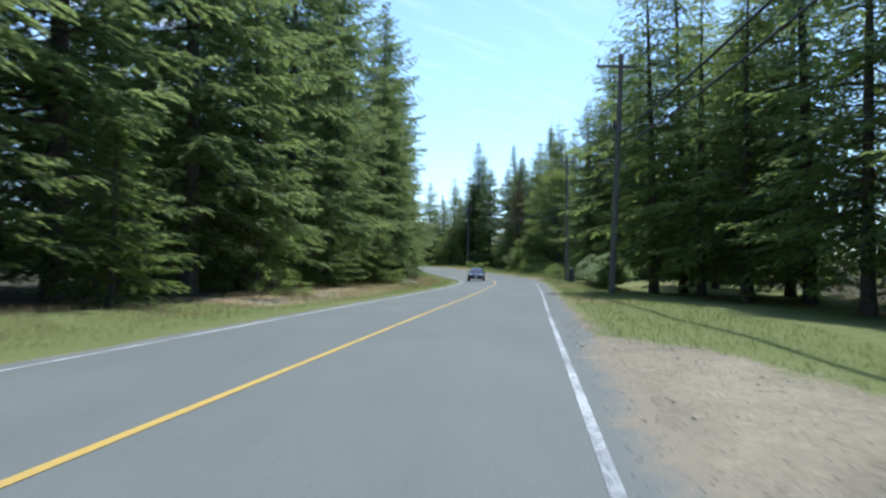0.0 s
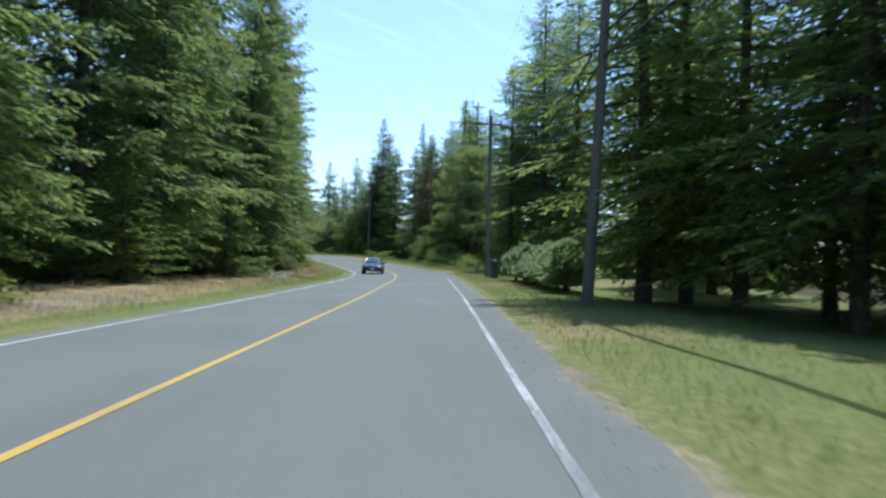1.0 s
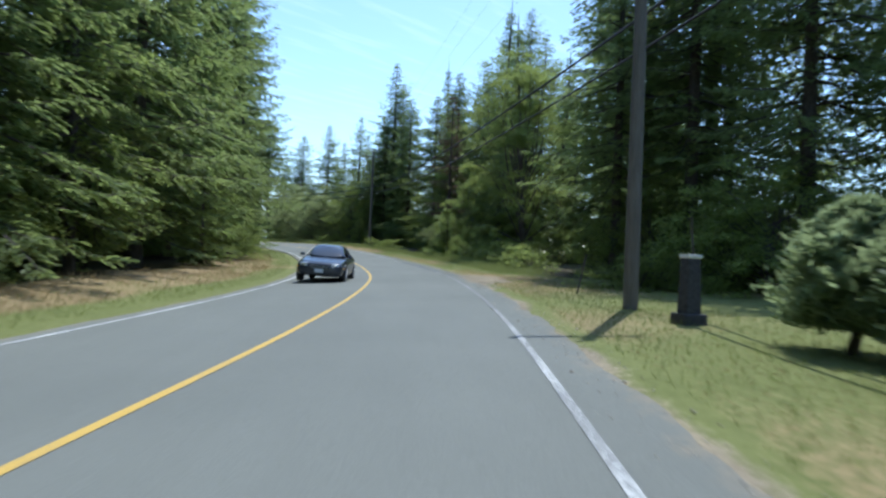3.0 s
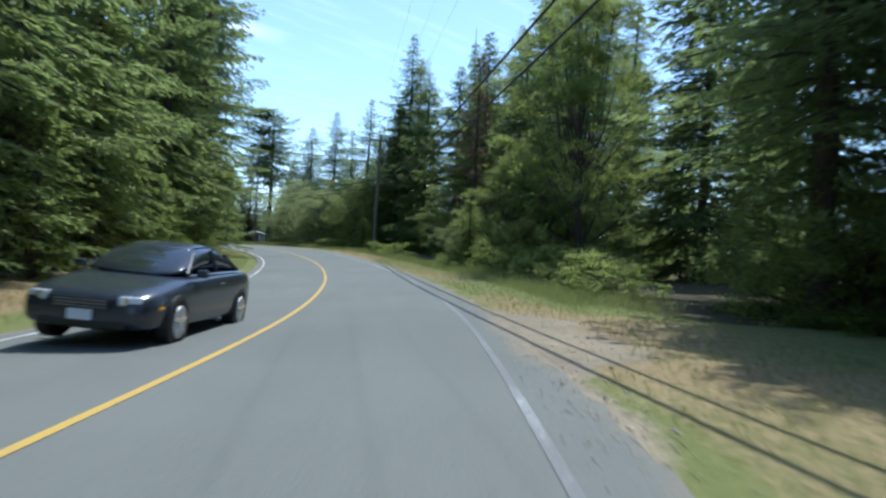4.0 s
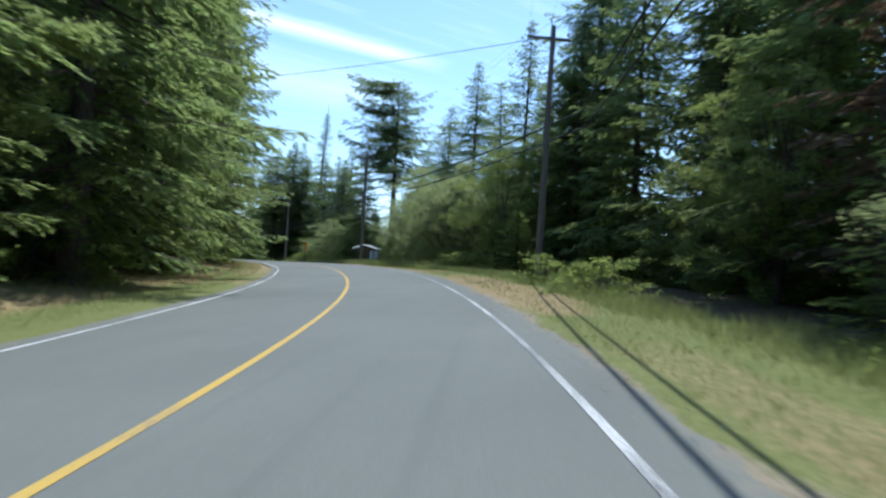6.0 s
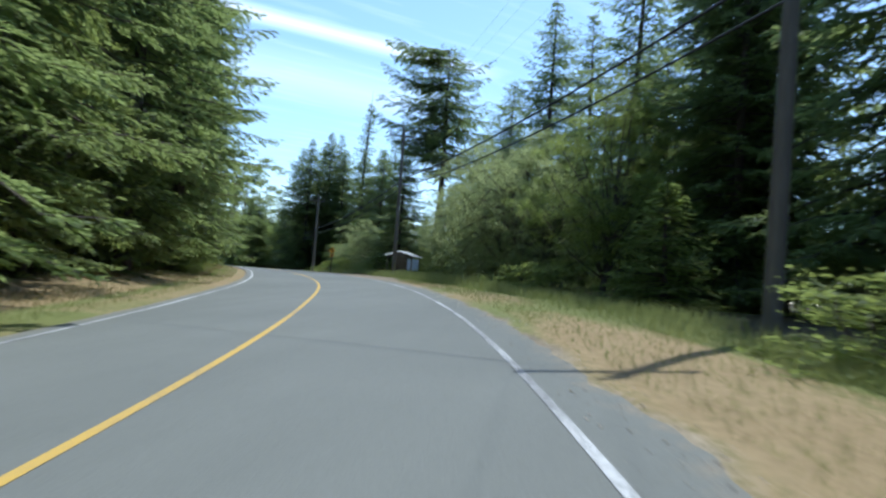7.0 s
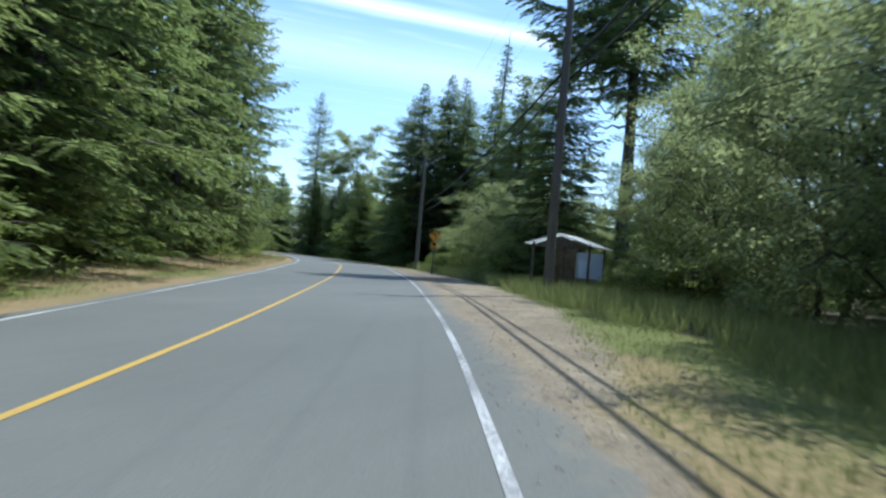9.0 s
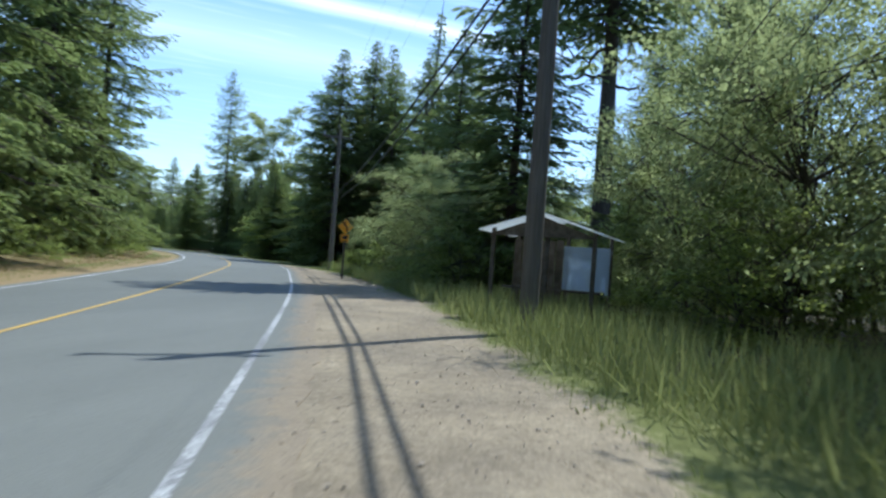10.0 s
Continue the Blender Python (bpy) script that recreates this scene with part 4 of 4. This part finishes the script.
ends = [(4.0, -10.0, 0.0), *[(x, y, height_at(x, y) + h) for x, y, h, *_ in POLES], (-62.0, 246.0, 13.0)]
ends[0] = (5.0, -6.0, 10.8)
SIDE = [0.0, 0.3, 1.35, 1.5, 0.38, 0.6, 0.8]
LOWER = [0.0, 0.0, 0.35, 0.25, -0.08, 0.0, 0.0]
for k, (a, b) in enumerate(zip(ends, ends[1:])):
    for dx, dz, r, sag in ((-1.05, -0.3, 0.003, 0.5), (0.7, -0.3, 0.003, 0.5), (0.0, 0.2, 0.003, 0.45), (0.05, -3.9, 0.040, 0.5), (0.0, -4.6, 0.034, 0.6)):
        side = [q + (o if dz < -4 else 0) for q, o in zip(SIDE, LOWER)] if r > 0.02 else [0] * 7
        wire("power_line" if r < 0.02 else "telephone_cable", (a[0] + dx + side[k], a[1], a[2] + dz), (b[0] + dx + side[k + 1], b[1], b[2] + dz), sag, r, "black overhead wire slung between poles")
wire("service_wire", (4.8, 135.2, height_at(4.8, 135.2) + 11.1), (-28.0, 148.0, 14.2), 0.5, 0.014, "thin wire crossing over the road")


# ---------------------------------------------------------------- warning sign
def warning_sign(x, y, turn):
    root = new("warning_sign")
    root.matrix_basis = pose(x, y, height_at(x, y), 0, 0, turn)
    bm = bmesh.new()
    box(bm, (0.09, 0.09, 3.0), (0, 0.06, 1.3), 0.008)
    part("post", bm, TIMBER, root)
    for nm, size, zc, cut in (("diamond_panel", 0.50, 2.42, 45), ("advisory_panel", 0.36, 1.88, 0)):
        bm = bmesh.new()
        box(bm, (size, 0.006, size), (0, 0, zc), 0.0, Matrix.Rotation(radians(cut), 4, "Y"))
        panel = part(nm, bm, SIGN_YELLOW, root, "orange-yellow sign panel")
        bm = bmesh.new()
        if cut:
            box(bm, (0.06, 0.004, 0.22), (0.08, -0.006, zc - 0.12), 0.0)
            box(bm, (0.06, 0.004, 0.24), (0.0, -0.006, zc + 0.05), 0.0, Matrix.Rotation(radians(-45), 4, "Y"))
            box(bm, (0.20, 0.004, 0.05), (-0.06, -0.006, zc + 0.17), 0.0)
        else:
            box(bm, (0.22, 0.004, 0.16), (0, -0.006, zc + 0.04), 0.0)
            box(bm, (0.22, 0.004, 0.05), (0, -0.006, zc - 0.13), 0.0)
        part("symbol", bm, SIGN_BLACK, panel)
    return tagged(root, "orange-yellow diamond curve warning sign with a smaller panel below", "road sign")


warning_sign(-27.8, 192.8, 25)


# ---------------------------------------------------------------- roadside stand
def roadside_stand(x, y, turn):
    root = new("roadside_stand")
    root.matrix_basis = pose(x, y, height_at(x, y), 0, 0, turn)
    W, D, E, T = 2.4, 2.0, 1.92, 2.30
    for px in (-W / 2 + 0.12, 0.1, W / 2 - 0.12):
        for py in (-D / 2 + 0.1, D / 2 - 0.1):
            bm = bmesh.new()
            box(bm, (0.08, 0.08, E + 0.2), (px, py, E / 2), 0.006)
            part("post", bm, TIMBER, root)
    for s in (-1, 1):
        bm = bmesh.new()
        run = Vector((W / 2 + 0.12, 0, E - T - 0.03))
        box(bm, (run.length, D + 0.4, 0.03), (s * run.x / 2, 0, (E + T) / 2), 0.0, Matrix.Rotation(s * math.atan2(-run.z, run.x), 4, "Y"))
        # Lets sunlight through, which brightens the underside.
        part("roof_panel", bm, TARP, root, "pale translucent roof sheet")
    bm = bmesh.new()
    v = [bm.verts.new(p) for p in ((-W / 2, -D / 2, E - 0.1), (W / 2, -D / 2, E - 0.1), (0, -D / 2, T - 0.06))]
    bm.faces.new(v)
    r = bmesh.ops.extrude_face_region(bm, geom=bm.faces[:])
    bmesh.ops.translate(bm, verts=[g for g in r["geom"] if isinstance(g, bmesh.types.BMVert)], vec=(0, 0.04, 0))
    part("gable", bm, TIMBER, root)
    bm = bmesh.new()
    box(bm, (1.05, 0.03, 1.05), (0.55, D / 2 - 0.15, 1.20), 0.004)
    part("back_sheet", bm, SHEET, root, "pale blue sheeting")
    for k in range(6):
        bm = bmesh.new()
        box(bm, (0.185, 0.03, 1.75 + 0.03 * (k % 3)), (-1.08 + 0.2 * k, D / 2 - 0.15 + 0.004 * (k % 2), 0.95), 0.004)
        part("back_board", bm, TIMBER, root)
    bm = bmesh.new()
    box(bm, (W - 0.2, 0.5, 0.05), (0, 0.1, 0.72), 0.006)
    part("counter", bm, TIMBER, root)
    return tagged(root, "small timber roadside stand with pale gable roof and blue sheeting", "shed")


roadside_stand(STAND[0], STAND[1], -4)


# ---------------------------------------------------------------- roadside things
def stone_pillar(x, y):
    root = new("entrance_pillar")
    root.matrix_basis = pose(x, y, height_at(x, y), 0, 0, 12)
    bm = bmesh.new()
    box(bm, (0.44, 0.44, 0.22), (0, 0, 0.09), 0.03)
    part("base", bm, DARK_STONE, root)
    bm = bmesh.new()
    box(bm, (0.30, 0.30, 0.98), (0, 0, 0.66), 0.04)
    for v in bm.verts:
        if v.co.z > 0.8:
            v.co.x *= 0.82
            v.co.y *= 0.82
    part("shaft", bm, DARK_STONE, root)
    bm = bmesh.new()
    box(bm, (0.27, 0.27, 0.07), (0, 0, 1.17), 0.015)
    part("cap", bm, WHITE_STONE, root, "pale cap")
    return tagged(root, "dark stone entrance pillar with a pale cap on grass", "pillar")


stone_pillar(11.0, 60.2)
for k, (sx, sy, sh, tilt) in enumerate(((11.2, 67.6, 1.15, 12), (12.1, 62.3, 2.0, -4))):
    root = new("garden_stake")
    root.matrix_basis = pose(sx, sy, height_at(sx, sy), 0, tilt, 0)
    bm = bmesh.new()
    rod(bm, (0, 0, -0.2), (0, 0, sh), 0.028, 0.022, 8)
    part("stake", bm, TIMBER, root)
    tagged(root, "thin weathered wooden stake in the grass", "stake", "stakes")


def daisies():
    rng = np.random.default_rng(5)
    flowers, stalks = [], []
    for _ in range(170):
        y = rng.uniform(53, 62)
        p = np.array(place(float(y), float(-6.5 - 0.10 * (y - 56) + rng.normal(0, 0.35))))
        top = p + np.array([rng.normal(0, 0.05), rng.normal(0, 0.05), rng.uniform(0.25, 0.5)])
        stalks.append(leaves(p[None], (top - p)[None], rng.normal(0, 1, (1, 3)), np.linalg.norm(top - p), 0.012))
        az = rng.uniform(0, 6.28, 7)
        w = np.c_[np.cos(az), np.sin(az), np.full(7, 0.15)]
        flowers.append(leaves(np.repeat(top[None], 7, 0), w, np.array([0, 0, 1.0]) + 0 * w, 0.075, 0.05))
    ob = leaf_mesh("daisies", np.concatenate(flowers), PETAL, None)
    tagged(ob, "patch of white daisies in the verge", "flowers", kind="stuff")
    ob2 = leaf_mesh("daisy_stalks", np.concatenate(stalks), GRASS, None)
    tagged(ob2, "thin green daisy stalks", "flowers", kind="stuff")


daisies()


# ---------------------------------------------------------------- car
def loft(sections):
    """A closed skin over cross-sections of equal count."""
    bm = bmesh.new()
    rings = [[bm.verts.new(p) for p in s] for s in sections]
    n = len(rings[0])
    for a, b in zip(rings, rings[1:]):
        for j in range(n):
            bm.faces.new((a[j], a[(j + 1) % n], b[(j + 1) % n], b[j]))
    bm.faces.new(rings[0][::-1])
    bm.faces.new(rings[-1])
    return bm


def rounded(ob, levels=2):
    """Soft pressed-metal curves over a coarse cage."""
    ob.modifiers.new("soft", "SUBSURF").levels = levels
    ob.modifiers["soft"].render_levels = levels
    ob.data.polygons.foreach_set("use_smooth", np.ones(len(ob.data.polygons), bool))
    return ob


def sedan(x, y, z, turn, bank):
    root = new("car")
    root.matrix_basis = pose(x, y, z, 0, bank, turn)

    def ring(yy, half, low, high, belt):
        """One cross-section: sill, flank, shoulder, bonnet or deck."""
        mid = low + (high - low) * 0.55
        right = [(half * 0.90, low), (half * 0.99, low + 0.10), (half, mid), (half * 0.97, high - 0.10), (half * belt, high - 0.015), (half * belt * 0.5, high)]
        return [(-a, yy, b) for a, b in right] + [(a, yy, b) for a, b in reversed(right)]

    body = part("body", loft([ring(-2.36, 0.66, 0.34, 0.60, 0.80), ring(-2.30, 0.78, 0.22, 0.70, 0.82), ring(-2.05, 0.88, 0.19, 0.78, 0.84), ring(-1.45, 0.91, 0.18, 0.87, 0.86),
                              ring(-0.95, 0.92, 0.18, 0.94, 0.88), ring(0.0, 0.92, 0.18, 0.97, 0.90), ring(1.0, 0.92, 0.18, 1.00, 0.90), ring(1.75, 0.91, 0.20, 1.02, 0.88),
                              ring(2.20, 0.86, 0.24, 1.00, 0.86), ring(2.34, 0.74, 0.36, 0.88, 0.84)]), CAR_PAINT, root)
    rounded(body)
    cab = [(-1.10, 0.84, 0.80, 0.90, 0.93), (-0.35, 0.78, 0.66, 1.27, 1.32), (0.15, 0.77, 0.63, 1.38, 1.43), (0.85, 0.76, 0.62, 1.38, 1.43), (1.45, 0.75, 0.64, 1.22, 1.27), (2.00, 0.78, 0.70, 0.96, 0.99)]
    glass = part("cabin_glass", loft([[(-a, yy, 0.90), (-b, yy, lo), (-b * 0.6, yy, hi), (b * 0.6, yy, hi), (b, yy, lo), (a, yy, 0.90)] for yy, a, b, lo, hi in cab]), CAR_GLASS, root, "dark tinted windows")
    rounded(glass)
    roof = part("roof", loft([[(-b, yy, lo), (-b * 0.6, yy, hi), (b * 0.6, yy, hi), (b, yy, lo), (b * 0.6, yy, lo - 0.03), (-b * 0.6, yy, lo - 0.03)]
                              for yy, b, lo, hi in ((-0.32, 0.60, 1.29, 1.33), (0.15, 0.62, 1.385, 1.44), (0.85, 0.61, 1.385, 1.44), (1.42, 0.60, 1.25, 1.29))]), CAR_PAINT, root)
    rounded(roof)
    for s in (-1, 1):
        for low, high, r1, r2 in (((0.735, -0.80, 0.96), (0.58, -0.22, 1.27), 0.03, 0.03), ((0.68, 1.72, 1.00), (0.57, 1.28, 1.24), 0.06, 0.05), ((0.745, 0.48, 0.96), (0.615, 0.48, 1.345), 0.032, 0.03)):
            bm = bmesh.new()
            rod(bm, (s * low[0], low[1], low[2]), (s * high[0], high[1], high[2]), r1, r2, 10)
            part("roof_pillar", bm, CAR_PAINT, root)
        bm = bmesh.new()
        rod(bm, (s * 0.79, -0.80, 0.955), (s * 0.785, 1.62, 0.995), 0.012, 0.012, 6)
        part("window_trim", bm, CHROME, root, "bright window trim")
        bm = bmesh.new()
        box(bm, (0.30, 0.16, 0.13), (s * 0.58, -2.25, 0.62), 0.05, Matrix.Rotation(s * 0.35, 4, "Z"))
        lamp = part("headlight", bm, LAMP_GLASS, root, "clear headlight")
        bm = bmesh.new()
        rod(bm, (s * 0.55, -2.345, 0.62), (s * 0.55, -2.31, 0.62), 0.05, 0.05, 14)
        part("reflector", bm, CHROME, lamp)
        bm = bmesh.new()
        box(bm, (0.03, 0.12, 0.04), (s * 0.87, -1.95, 0.54), 0.008)
        part("side_marker", bm, SIGN_YELLOW, root, "amber marker lamp")
        bm = bmesh.new()
        box(bm, (0.18, 0.11, 0.12), (s * 0.93, -0.70, 0.99), 0.04)
        part("side_mirror", bm, CAR_PAINT, root)
        bm = bmesh.new()
        box(bm, (0.02, 0.20, 0.025), (s * 0.925, 0.30, 0.83), 0.006)
        part("door_handle", bm, CHROME, root)
        for wy in (-1.44, 1.40):
            # Flank is uncut: a solid black disc stands in for the arch's shade.
            bm = bmesh.new()
            rod(bm, (s * 0.74, wy, 0.33), (s * 0.925, wy, 0.33), 0.37, 0.37, 28)
            part("wheel_arch_shade", bm, SIGN_BLACK, root, "black disc for the wheel arch's shade")
            bm = bmesh.new()
            rod(bm, (s * 0.70, wy, 0.325), (s * 0.935, wy, 0.325), 0.325, 0.315, 28)
            wheel = part("wheel", bm, TYRE, root)
            bm = bmesh.new()
            rod(bm, (s * 0.925, wy, 0.325), (s * 0.945, wy, 0.325), 0.235, 0.225, 24)
            part("rim", bm, STEEL, wheel, "alloy rim")
            for k in range(5):
                bm = bmesh.new()
                box(bm, (0.012, 0.055, 0.20), (s * 0.949, wy, 0.325), 0.004, Matrix.Rotation(radians(72 * k), 4, "X") @ Matrix.Translation((0, 0, 0.11)))
                part("spoke", bm, CHROME, wheel)
    bm = bmesh.new()
    box(bm, (0.74, 0.05, 0.15), (0, -2.36, 0.565), 0.03)
    grille = part("grille", bm, SIGN_BLACK, root, "black grille")
    for k in range(3):
        bm = bmesh.new()
        box(bm, (0.68, 0.012, 0.008), (0, -2.388, 0.525 + 0.04 * k), 0.0)
        part("bar", bm, STEEL, grille)
    bm = bmesh.new()
    box(bm, (1.10, 0.05, 0.11), (0, -2.32, 0.31), 0.02)
    part("air_intake", bm, SIGN_BLACK, root)
    bm = bmesh.new()
    box(bm, (0.32, 0.02, 0.14), (0, -2.385, 0.42), 0.005)
    part("number_plate", bm, PLATE, root, "pale plate")
    return tagged(root, "dark blue-black sedan in the oncoming lane", "car")


spot_car = place(77.5, -1.68)
sedan(spot_car.x, spot_car.y, spot_car.z + 0.03, -4, 2.4)
